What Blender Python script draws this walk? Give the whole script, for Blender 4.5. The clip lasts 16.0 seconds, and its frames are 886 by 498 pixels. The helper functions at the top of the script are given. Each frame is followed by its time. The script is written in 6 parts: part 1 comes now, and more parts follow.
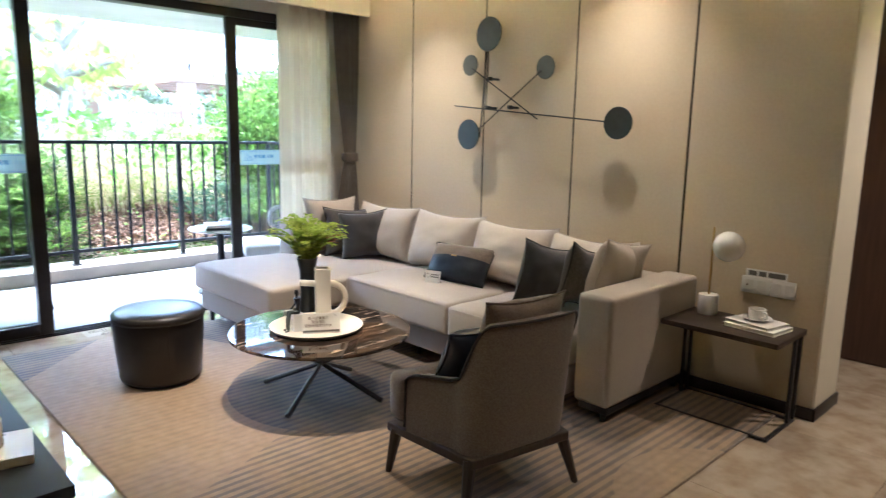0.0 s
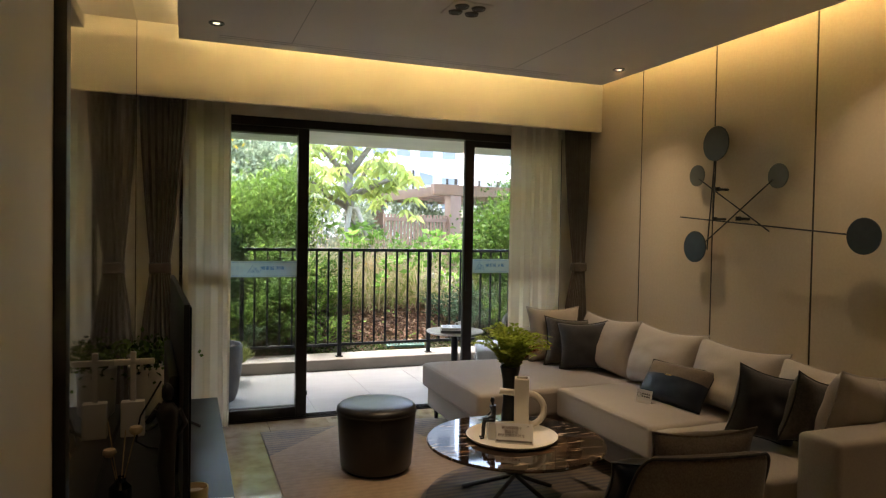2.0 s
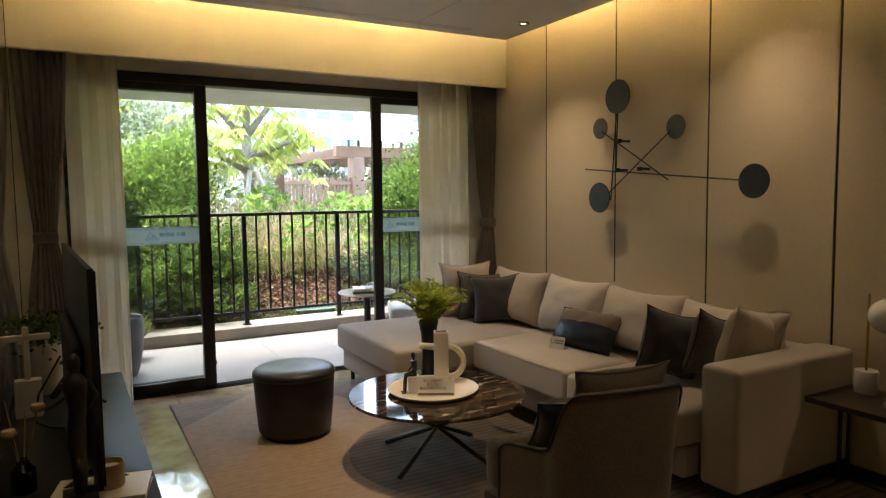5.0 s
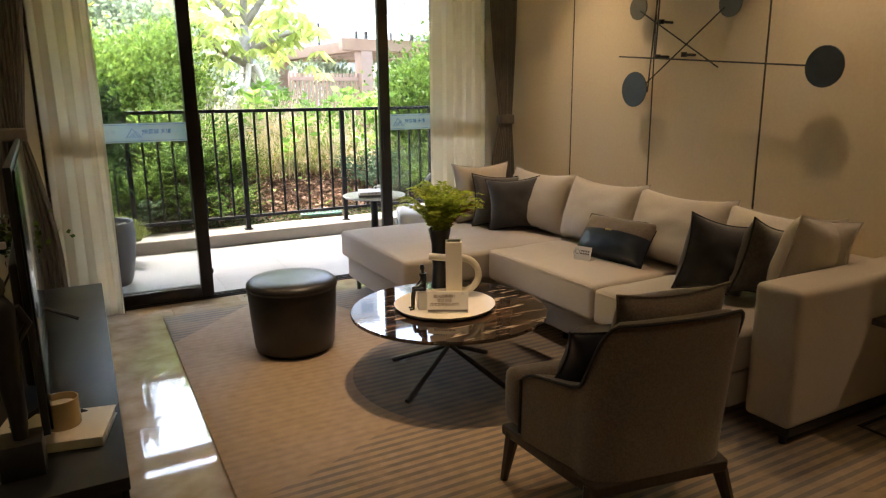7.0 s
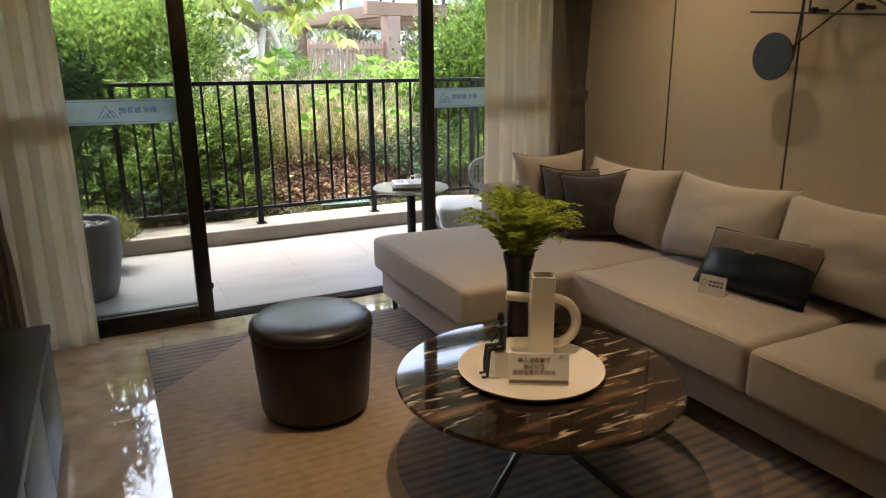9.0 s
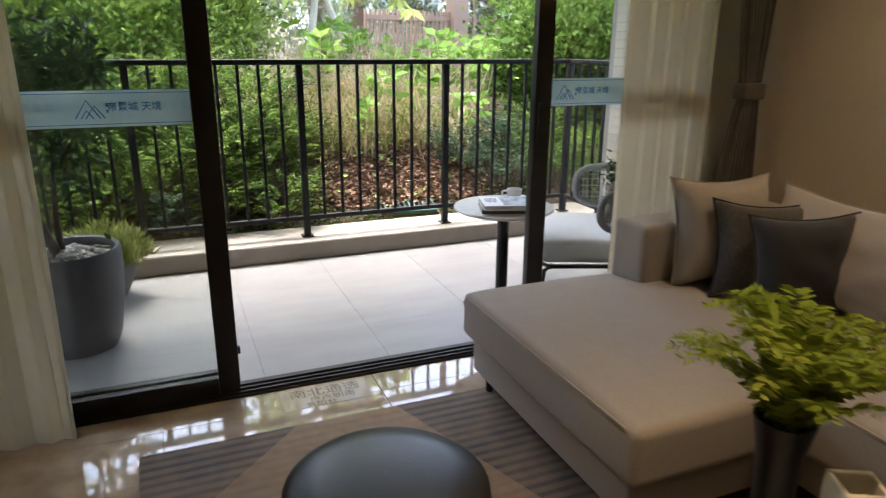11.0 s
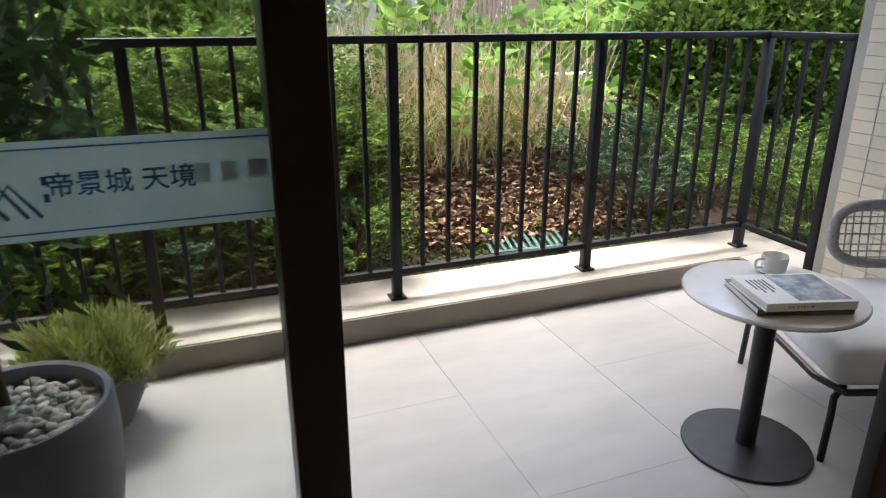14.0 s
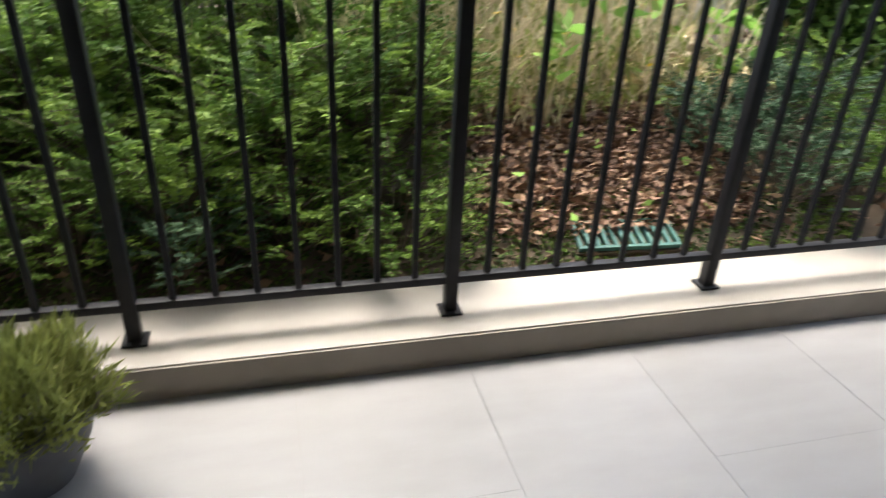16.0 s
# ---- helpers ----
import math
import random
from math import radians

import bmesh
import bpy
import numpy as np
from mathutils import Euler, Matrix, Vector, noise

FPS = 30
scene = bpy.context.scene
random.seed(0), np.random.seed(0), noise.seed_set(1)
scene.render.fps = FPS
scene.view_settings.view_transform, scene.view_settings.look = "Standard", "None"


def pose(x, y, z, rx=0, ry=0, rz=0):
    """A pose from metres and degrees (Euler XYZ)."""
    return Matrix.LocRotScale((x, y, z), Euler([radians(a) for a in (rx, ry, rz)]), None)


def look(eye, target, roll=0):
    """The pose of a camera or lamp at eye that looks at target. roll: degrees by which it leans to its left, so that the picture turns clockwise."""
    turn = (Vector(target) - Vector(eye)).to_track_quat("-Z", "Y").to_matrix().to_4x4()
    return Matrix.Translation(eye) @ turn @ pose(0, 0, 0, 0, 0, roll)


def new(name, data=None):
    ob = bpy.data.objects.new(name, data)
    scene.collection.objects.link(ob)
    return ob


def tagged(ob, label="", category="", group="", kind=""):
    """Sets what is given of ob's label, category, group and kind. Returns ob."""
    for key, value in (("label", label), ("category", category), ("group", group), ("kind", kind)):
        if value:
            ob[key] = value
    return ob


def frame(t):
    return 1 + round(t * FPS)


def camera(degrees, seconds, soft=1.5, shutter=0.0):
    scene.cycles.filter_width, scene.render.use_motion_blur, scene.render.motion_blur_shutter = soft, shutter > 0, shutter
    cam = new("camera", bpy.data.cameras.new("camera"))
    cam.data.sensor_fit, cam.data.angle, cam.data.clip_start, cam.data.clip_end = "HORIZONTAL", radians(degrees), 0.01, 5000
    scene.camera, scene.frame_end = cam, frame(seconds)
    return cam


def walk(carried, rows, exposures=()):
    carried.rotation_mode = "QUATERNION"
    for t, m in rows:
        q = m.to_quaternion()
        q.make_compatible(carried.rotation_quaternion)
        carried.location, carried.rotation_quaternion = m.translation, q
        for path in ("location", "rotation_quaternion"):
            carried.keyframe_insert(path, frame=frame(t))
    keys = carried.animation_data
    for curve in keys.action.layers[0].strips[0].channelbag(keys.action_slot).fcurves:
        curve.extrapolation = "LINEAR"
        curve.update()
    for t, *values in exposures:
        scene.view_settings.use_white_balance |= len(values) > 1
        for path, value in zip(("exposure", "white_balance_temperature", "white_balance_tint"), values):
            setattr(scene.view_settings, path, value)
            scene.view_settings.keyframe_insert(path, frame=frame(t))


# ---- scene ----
cam = camera(67.0, 16.0, soft=1.2, shutter=0.3)
EXPOSURES = [(0, 5.2, 4900, 9), (0.5, 4.5, 5500, 10), (1, 3.95, 6100, 10), (1.5, 3.5, 6400, 10), (3, 3.4, 6450, 10), (4.5, 3.55, 6450, 10), (5.2, 3.75, 6500, 10), (7.5, 4.15, 6700, 11),
             (8.2, 3.95, 6700, 11), (10.3, 3.3, 6400, 11), (11, 3.3, 6400, 11), (12, 3.0, 6450, 10), (13.5, 3.05, 6550, 11), (15, 2.82, 6450, 9), (16, 2.72, 6450, 8)]
PATH = [
    (0, (-0.006, 0.21, 1.332), (1.363, 1.628, 0.989), 1.1),
    (0.5, (0.041, 0.088, 1.338), (1.169, 1.713, 1.042), 1.8),
    (1, (0.179, 0.021, 1.36), (1.085, 1.79, 1.132), 1.9),
    (1.5, (0.233, -0.021, 1.377), (1.018, 1.813, 1.235), 1.4),
    (2, (0.258, -0.031, 1.384), (0.971, 1.837, 1.335), 1.0),
    (2.5, (0.253, -0.021, 1.385), (0.962, 1.85, 1.368), 1.0),
    (3, (0.219, -0.007, 1.377), (0.951, 1.854, 1.376), 0.9),
    (3.5, (0.192, -0.007, 1.381), (0.984, 1.83, 1.356), 0.7),
    (4, (0.156, -0.008, 1.372), (1.025, 1.792, 1.32), 0.5),
    (4.5, (0.158, 0.002, 1.355), (1.1, 1.764, 1.263), 0.0),
    (5, (0.21, 0.024, 1.341), (1.184, 1.764, 1.185), -0.7),
    (5.2, (0.213, 0.026, 1.321), (1.199, 1.756, 1.132), -0.8),
    (7.5, (0.483, 0.591, 1.29), (1.387, 2.311, 0.816), -0.8),
    (8, (0.546, 0.829, 1.296), (1.448, 2.547, 0.812), -0.9),
    (8.2, (0.573, 0.931, 1.282), (1.466, 2.652, 0.794), -0.9),
    (10.3, (0.824, 2.074, 1.313), (1.649, 3.801, 0.732), 0.4),
    (10.5, (0.843, 2.19, 1.319), (1.661, 3.919, 0.734), 0.5),
    (11, (0.912, 2.486, 1.315), (1.647, 4.249, 0.723), 0.5),
    (11.5, (0.917, 2.76, 1.309), (1.522, 4.572, 0.718), -0.2),
    (12, (0.909, 3.043, 1.308), (1.501, 4.863, 0.726), -0.3),
    (12.5, (0.912, 3.33, 1.304), (1.511, 5.149, 0.726), -0.2),
    (13, (0.905, 3.601, 1.308), (1.508, 5.421, 0.738), -0.5),
    (13.5, (0.866, 3.853, 1.309), (1.486, 5.659, 0.712), -0.2),
    (14, (0.904, 4.069, 1.295), (1.592, 5.822, 0.624), 0.1),
    (14.5, (1.029, 4.296, 1.303), (1.758, 6.016, 0.589), 0.4),
    (15, (1.112, 4.48, 1.303), (1.862, 6.172, 0.544), 0.8),
    (15.5, (1.193, 4.714, 1.339), (1.952, 6.382, 0.537), 1.7),
    (16, (1.184, 4.864, 1.305), (1.649, 6.575, 0.38), 2.8),
]
walk(cam, [(t, look(e, g, r)) for t, e, g, r in PATH], EXPOSURES)
# ---- world and light ----
wld = bpy.data.worlds.new("sky")
scene.world = wld
wld.use_nodes = True
wn = wld.node_tree
sky = wn.nodes.new("ShaderNodeTexSky")
sky.sky_type = "NISHITA"
sky.sun_disc = False
sky.sun_elevation, sky.sun_rotation = radians(70), radians(-10)
sky.air_density, sky.dust_density = 1.0, 4.0
wn.links.new(sky.outputs[0], wn.nodes["Background"].inputs[0])
wn.nodes["Background"].inputs[1].default_value = 0.15


def lamp(name, kind, matrix, energy, colour, **more):
    data = bpy.data.lights.new(name, kind)
    data.energy, data.color = energy, colour
    if kind == "SPOT":
        data.spot_size, data.spot_blend, data.shadow_soft_size = radians(more.get("cone", 60)), 1.0, more.get("soft", 0.03)
    if kind == "SUN":
        data.angle = radians(more["angle"])
    if kind == "AREA":
        data.shape, data.size, data.size_y = "RECTANGLE", more["sx"], more["sy"]
    ob = new(name, data)
    ob.matrix_world = matrix
    return ob


lamp("sun", "SUN", look((0, 9.6, 16), (1, 4, 0)), 0.8, (1, 0.97, 0.92), angle=30)
WARM = (1.0, 0.74, 0.48)
CEIL = 2.5
# the last beam (y 0.6) is an added fill out of view, without a fitting
for x, y, e in ((2.955, 3.78, 3.8), (3.06, 2.21, 2.6), (0.396, 3.83, 1.2), (0.38, 2.2, 1.2), (1.53, 0.6, 0.9)):
    lamp("downlight_beam", "SPOT", look((x, y, CEIL - 0.012), (x, y, 0)), e, WARM, cone=96)
lamp("downlight_beam", "SPOT", look((1.62, 3.04, CEIL - 0.02), (1.72, 3.04, 0)), 9, WARM, cone=58)
# added unseen spot that brightens the hall; no fitting is built for it
lamp("hall_fill", "SPOT", look((3.95, 0.4, 2.55), (3.95, 0.4, 0)), 4, WARM, cone=110)


# ---- materials ----
def mat(name, colour, rough=0.6, metal=0.0, colour2=None, scale=8.0, detail=4.0, bump=0.0, bump_scale=60.0, spec=0.5, stretch=(1, 1, 1),
        coat=0.0, rough_var=0.0, sheen=0.0, emit=0.0, random=0.0, island=0.0, lo=0.35, hi=0.65):
    m = bpy.data.materials.new(name)
    m.use_nodes = True
    nt = m.node_tree
    b = nt.nodes["Principled BSDF"]
    b.inputs["Roughness"].default_value = rough
    b.inputs["Metallic"].default_value = metal
    b.inputs["Specular IOR Level"].default_value = spec
    b.inputs["Coat Weight"].default_value = coat
    b.inputs["Sheen Weight"].default_value = sheen
    tc = nt.nodes.new("ShaderNodeTexCoord")
    mp = nt.nodes.new("ShaderNodeMapping")
    mp.inputs["Scale"].default_value = stretch
    nt.links.new(tc.outputs["Object"], mp.inputs[0])
    nz = nt.nodes.new("ShaderNodeTexNoise")
    nz.inputs["Scale"].default_value, nz.inputs["Detail"].default_value = scale, detail
    nt.links.new(mp.outputs[0], nz.inputs["Vector"])
    c2 = colour2 or tuple(c * 0.85 for c in colour)
    ramp = nt.nodes.new("ShaderNodeValToRGB")
    ramp.color_ramp.elements[0].position, ramp.color_ramp.elements[1].position = lo, hi
    ramp.color_ramp.elements[0].color, ramp.color_ramp.elements[1].color = (*colour, 1), (*c2, 1)
    nt.links.new(nz.outputs[0], ramp.inputs[0])
    out = ramp.outputs[0]
    if random or island:
        hsv = nt.nodes.new("ShaderNodeHueSaturation")
        mr = nt.nodes.new("ShaderNodeMapRange")
        mr.inputs[3].default_value, mr.inputs[4].default_value = 1 - (random or island), 1 + (random or island)
        src = nt.nodes.new("ShaderNodeNewGeometry").outputs["Random Per Island"] if island else nt.nodes.new("ShaderNodeObjectInfo").outputs["Random"]
        nt.links.new(src, mr.inputs[0])
        nt.links.new(mr.outputs[0], hsv.inputs["Value"])
        nt.links.new(out, hsv.inputs["Color"])
        out = hsv.outputs[0]
    nt.links.new(out, b.inputs["Base Color"])
    if bump:
        n2 = nt.nodes.new("ShaderNodeTexNoise")
        n2.inputs["Scale"].default_value, n2.inputs["Detail"].default_value = bump_scale, 3
        nt.links.new(mp.outputs[0], n2.inputs["Vector"])
        bp = nt.nodes.new("ShaderNodeBump")
        bp.inputs["Strength"].default_value, bp.inputs["Distance"].default_value = bump, 0.004
        nt.links.new(n2.outputs[0], bp.inputs["Height"])
        nt.links.new(bp.outputs[0], b.inputs["Normal"])
    if rough_var:
        r2 = nt.nodes.new("ShaderNodeMapRange")
        r2.inputs[3].default_value, r2.inputs[4].default_value = rough - rough_var, rough + rough_var
        nt.links.new(nz.outputs[0], r2.inputs[0])
        nt.links.new(r2.outputs[0], b.inputs["Roughness"])
    if emit:
        nt.links.new(out, b.inputs["Emission Color"])
        b.inputs["Emission Strength"].default_value = emit
    return m


def leafmat(name, colour, colour2, spread=0.4, trans=0.35):
    m = mat(name, colour, 0.62, colour2=colour2, scale=3.0, island=spread, spec=0.18)
    nt = m.node_tree
    b = nt.nodes["Principled BSDF"]
    tr = nt.nodes.new("ShaderNodeBsdfTranslucent")
    mx = nt.nodes.new("ShaderNodeMixShader")
    mx.inputs[0].default_value = trans
    nt.links.new(b.inputs["Base Color"].links[0].from_socket, tr.inputs[0])
    nt.links.new(b.outputs[0], mx.inputs[1])
    nt.links.new(tr.outputs[0], mx.inputs[2])
    nt.links.new(mx.outputs[0], nt.nodes["Material Output"].inputs[0])
    return m


def weave(name, colour, colour2, scale=500.0, rough=0.9, sheen=0.3, mottled=0.0, lump=0.18):
    """Cloth: two crossed thread waves as relief, a soft mottle as colour."""
    m = mat(name, colour, rough, colour2=colour2, scale=mottled or 14.0, detail=6, sheen=sheen, spec=0.25)
    nt = m.node_tree
    b = nt.nodes["Principled BSDF"]
    n2 = nt.nodes.new("ShaderNodeTexNoise")
    n2.inputs["Scale"].default_value, n2.inputs["Detail"].default_value = scale, 2
    tc = nt.nodes.new("ShaderNodeTexCoord")
    nt.links.new(tc.outputs["Object"], n2.inputs["Vector"])
    n3 = nt.nodes.new("ShaderNodeTexNoise")
    n3.inputs["Scale"].default_value, n3.inputs["Detail"].default_value = 9, 2
    nt.links.new(tc.outputs["Object"], n3.inputs["Vector"])
    b1, b2 = nt.nodes.new("ShaderNodeBump"), nt.nodes.new("ShaderNodeBump")
    b1.inputs["Strength"].default_value, b1.inputs["Distance"].default_value = 0.35, 0.002
    b2.inputs["Strength"].default_value, b2.inputs["Distance"].default_value = lump, 0.012
    nt.links.new(n2.outputs[0], b1.inputs["Height"])
    nt.links.new(n3.outputs[0], b2.inputs["Height"])
    nt.links.new(b2.outputs[0], b1.inputs["Normal"])
    nt.links.new(b1.outputs[0], b.inputs["Normal"])
    return m


def glassmat(name, tint=(0.972, 0.985, 0.982), rough=0.0):
    m = bpy.data.materials.new(name)
    m.use_nodes = True
    nt = m.node_tree
    nt.nodes.remove(nt.nodes["Principled BSDF"])
    t, g, mx, fr = (nt.nodes.new(k) for k in ("ShaderNodeBsdfTransparent", "ShaderNodeBsdfGlossy", "ShaderNodeMixShader", "ShaderNodeLayerWeight"))
    pw, ma = nt.nodes.new("ShaderNodeMath"), nt.nodes.new("ShaderNodeMath")
    pw.operation, ma.operation = "POWER", "MULTIPLY_ADD"
    pw.inputs[1].default_value, ma.inputs[1].default_value, ma.inputs[2].default_value = 4.0, 0.9, 0.04
    t.inputs[0].default_value = (*tint, 1)
    g.inputs["Roughness"].default_value = rough
    fr.inputs[0].default_value = 0.5
    nt.links.new(fr.outputs["Facing"], pw.inputs[0])
    nt.links.new(pw.outputs[0], ma.inputs[0])
    nt.links.new(ma.outputs[0], mx.inputs[0])
    nt.links.new(t.outputs[0], mx.inputs[1])
    nt.links.new(g.outputs[0], mx.inputs[2])
    nt.links.new(mx.outputs[0], nt.nodes["Material Output"].inputs[0])
    return m


M_WALL = weave("fabric_wall_covering", (0.57, 0.475, 0.335), (0.545, 0.45, 0.315), 260, 0.9, 0.1, mottled=60, lump=0.02)
M_PAINT = mat("ivory_paint", (0.72, 0.67, 0.56), 0.7, colour2=(0.69, 0.64, 0.53), scale=3, bump=0.05, bump_scale=220)
M_CEIL = mat("white_ceiling_paint", (0.78, 0.75, 0.70), 0.85, colour2=(0.75, 0.72, 0.67), scale=2, bump=0.04, bump_scale=150)
M_OUTPAINT = mat("white_outdoor_paint", (0.75, 0.75, 0.73), 0.8, colour2=(0.68, 0.68, 0.66), scale=2.5, bump=0.1)
M_MARBLE = mat("polished_beige_marble", (0.50, 0.41, 0.31), 0.045, colour2=(0.36, 0.275, 0.19), scale=8, detail=11, lo=0.38, hi=0.64, spec=0.75, coat=0.25, rough_var=0.012, random=0.06)
M_GROUT = mat("beige_joint", (0.38, 0.31, 0.23), 0.6)
M_BTILE = mat("matt_grey_porcelain", (0.302, 0.297, 0.289), 0.40, colour2=(0.268, 0.262, 0.253), scale=2.6, detail=10, bump=0.04, bump_scale=120, random=0.025, stretch=(1, 3, 1))
M_KERB = mat("cream_stone_coping", (0.36, 0.334, 0.288), 0.5, colour2=(0.30, 0.275, 0.235), scale=3, detail=8, bump=0.06)
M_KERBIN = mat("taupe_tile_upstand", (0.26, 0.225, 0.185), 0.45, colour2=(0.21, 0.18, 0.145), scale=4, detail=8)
M_BRONZE = mat("dark_bronze_aluminium", (0.022, 0.018, 0.016), 0.42, 0.3, colour2=(0.03, 0.025, 0.022), scale=12)
M_RAIL = mat("charcoal_painted_steel", (0.010, 0.010, 0.012), 0.5, 0.0, colour2=(0.014, 0.014, 0.016), scale=20, bump=0.05, bump_scale=300, spec=0.25)
M_GLASS = glassmat("clear_glass")
M_FILM = leafmat("milky_film", (0.66, 0.76, 0.77), (0.62, 0.72, 0.73), 0.0, 0.62)
M_FILMBLUE = leafmat("blue_print", (0.03, 0.22, 0.48), (0.03, 0.22, 0.48), 0.0, 0.5)
M_FILMSOFT = leafmat("faded_blue_print", (0.60, 0.72, 0.76), (0.60, 0.72, 0.76), 0.0, 0.6)
M_DRAPE = weave("grey_brown_drape", (0.16, 0.135, 0.11), (0.13, 0.11, 0.09), 300)
M_SOFA = weave("oatmeal_linen", (0.42, 0.365, 0.305), (0.385, 0.335, 0.28), 420, mottled=150, lump=0.25)
M_SOFA2 = weave("pale_oatmeal_linen", (0.47, 0.41, 0.345), (0.435, 0.38, 0.32), 420, mottled=150, lump=0.45)
M_GREYPIL = weave("charcoal_cotton", (0.062, 0.059, 0.06), (0.05, 0.048, 0.049), 420)
M_MIDPIL = weave("grey_brown_tweed", (0.11, 0.097, 0.083), (0.078, 0.07, 0.06), 300, mottled=90)
M_TAN = weave("taupe_tweed", (0.185, 0.143, 0.108), (0.125, 0.095, 0.073), 260, mottled=160)
M_BLUEVEL = mat("navy_leather", (0.010, 0.016, 0.030), 0.34, colour2=(0.018, 0.024, 0.036), scale=14, bump=0.15, bump_scale=90, spec=0.4)
M_LEATHER = mat("black_brown_leather", (0.018, 0.015, 0.013), 0.36, colour2=(0.026, 0.022, 0.019), scale=9, bump=0.12, bump_scale=160, rough_var=0.06)
M_PIPING = mat("dark_piping", (0.014, 0.012, 0.011), 0.6)
M_DARKWOOD = mat("dark_stained_oak", (0.030, 0.020, 0.014), 0.45, colour2=(0.045, 0.030, 0.020), scale=6, stretch=(14, 14, 1), detail=6, bump=0.08)
M_BLACKLAC = mat("black_satin_lacquer", (0.010, 0.010, 0.011), 0.36, spec=0.25, colour2=(0.017, 0.017, 0.018), scale=5, rough_var=0.05)
M_WALNUT = mat("walnut_door_veneer", (0.085, 0.045, 0.028), 0.4, colour2=(0.06, 0.03, 0.018), scale=4, stretch=(12, 12, 0.8), detail=7)
M_SCREEN = mat("black_screen_glass", (0.004, 0.004, 0.005), 0.12, spec=0.5)
M_PLASTIC = mat("black_plastic", (0.010, 0.010, 0.010), 0.45, bump=0.05, bump_scale=400)
M_STEEL = mat("gunmetal_steel", (0.13, 0.12, 0.11), 0.3, 0.9, colour2=(0.10, 0.09, 0.085), scale=20)
M_BLACKMETAL = mat("black_metal", (0.012, 0.012, 0.013), 0.42, 0.1, colour2=(0.018, 0.018, 0.02), scale=20)
M_GREENMETAL = mat("grey_green_metal", (0.085, 0.085, 0.065), 0.55, 0.1, colour2=(0.10, 0.10, 0.08), scale=12)
M_BRASS = mat("brushed_brass", (0.48, 0.32, 0.13), 0.3, 1.0, colour2=(0.40, 0.26, 0.10), scale=30)
M_WHITECER = mat("cream_ceramic", (0.74, 0.68, 0.57), 0.35, colour2=(0.70, 0.63, 0.52), scale=6, bump=0.03)
M_WHITE = mat("white_card", (0.78, 0.76, 0.72), 0.5, colour2=(0.74, 0.72, 0.68), scale=6)
M_OPAL = mat("opal_glass", (0.80, 0.77, 0.72), 0.25, spec=0.6)
M_WHITEMARBLE = mat("white_marble", (0.74, 0.72, 0.70), 0.15, colour2=(0.52, 0.50, 0.49), scale=3.5, detail=9, lo=0.55, hi=0.8)
M_BLACKVASE = mat("black_ribbed_ceramic", (0.012, 0.012, 0.012), 0.4)
M_PAPER = mat("book_pages", (0.70, 0.67, 0.60), 0.8, colour2=(0.58, 0.55, 0.49), scale=4, stretch=(1, 1, 60))
M_GREYPRINT = mat("grey_photograph", (0.10, 0.10, 0.10), 0.35, colour2=(0.42, 0.42, 0.42), scale=28, detail=6)
M_INK = mat("brown_ink", (0.10, 0.035, 0.02), 0.6)
M_GREYINK = mat("grey_ink", (0.14, 0.13, 0.12), 0.6)
M_POT = mat("grey_fibre_cement", (0.085, 0.085, 0.09), 0.6, colour2=(0.11, 0.11, 0.115), scale=7, bump=0.1, bump_scale=140)
M_PEBBLE = mat("river_pebble", (0.28, 0.26, 0.22), 0.5, colour2=(0.40, 0.36, 0.29), scale=6, island=0.5)
M_ROPE = mat("grey_rope_weave", (0.20, 0.20, 0.20), 0.8, colour2=(0.27, 0.27, 0.27), scale=90, bump=0.4, bump_scale=260)
M_WHITECLOTH = weave("white_outdoor_cloth", (0.72, 0.72, 0.72), (0.68, 0.68, 0.68), 400)
M_BARK = mat("grey_bark", (0.20, 0.17, 0.13), 0.9, colour2=(0.30, 0.26, 0.20), scale=14, bump=0.6, bump_scale=40)
M_DARKBARK = mat("dark_bark", (0.05, 0.035, 0.025), 0.9, colour2=(0.08, 0.06, 0.04), scale=14, bump=0.6, bump_scale=40)
M_STAKE = mat("weathered_pole", (0.58, 0.53, 0.45), 0.8, colour2=(0.47, 0.42, 0.35), scale=12, stretch=(6, 6, 1))
M_TWIG = mat("dry_twig", (0.64, 0.54, 0.35), 0.85, colour2=(0.48, 0.38, 0.21), scale=5, island=0.3)
M_SOIL = mat("damp_soil", (0.055, 0.04, 0.025), 0.95, colour2=(0.09, 0.065, 0.04), scale=4, detail=10, bump=0.8, bump_scale=30)
M_LITTER = mat("dead_leaf", (0.15, 0.08, 0.045), 0.8, colour2=(0.25, 0.155, 0.095), scale=3, island=0.55)
M_STRAW = mat("dry_straw", (0.62, 0.51, 0.32), 0.85, colour2=(0.46, 0.36, 0.20), scale=4, island=0.35)
M_LITTER2 = mat("pale_dead_leaf", (0.34, 0.23, 0.13), 0.8, colour2=(0.22, 0.13, 0.07), scale=3, island=0.4)
M_GRATE = mat("green_plastic_grate", (0.014, 0.075, 0.056), 0.6, colour2=(0.03, 0.11, 0.085), scale=9)
M_PERGOLA = mat("brown_painted_aluminium", (0.36, 0.23, 0.16), 0.5, colour2=(0.32, 0.20, 0.14), scale=5)
M_STONE = mat("pale_stone", (0.52, 0.50, 0.46), 0.8, colour2=(0.42, 0.40, 0.36), scale=5, bump=0.3)
M_WALLTILE = mat("cream_wall_tile", (0.62, 0.56, 0.46), 0.4, colour2=(0.58, 0.52, 0.42), scale=4, random=0.06)
M_TILEJOINT = mat("pale_tile_joint", (0.38, 0.36, 0.32), 0.9)
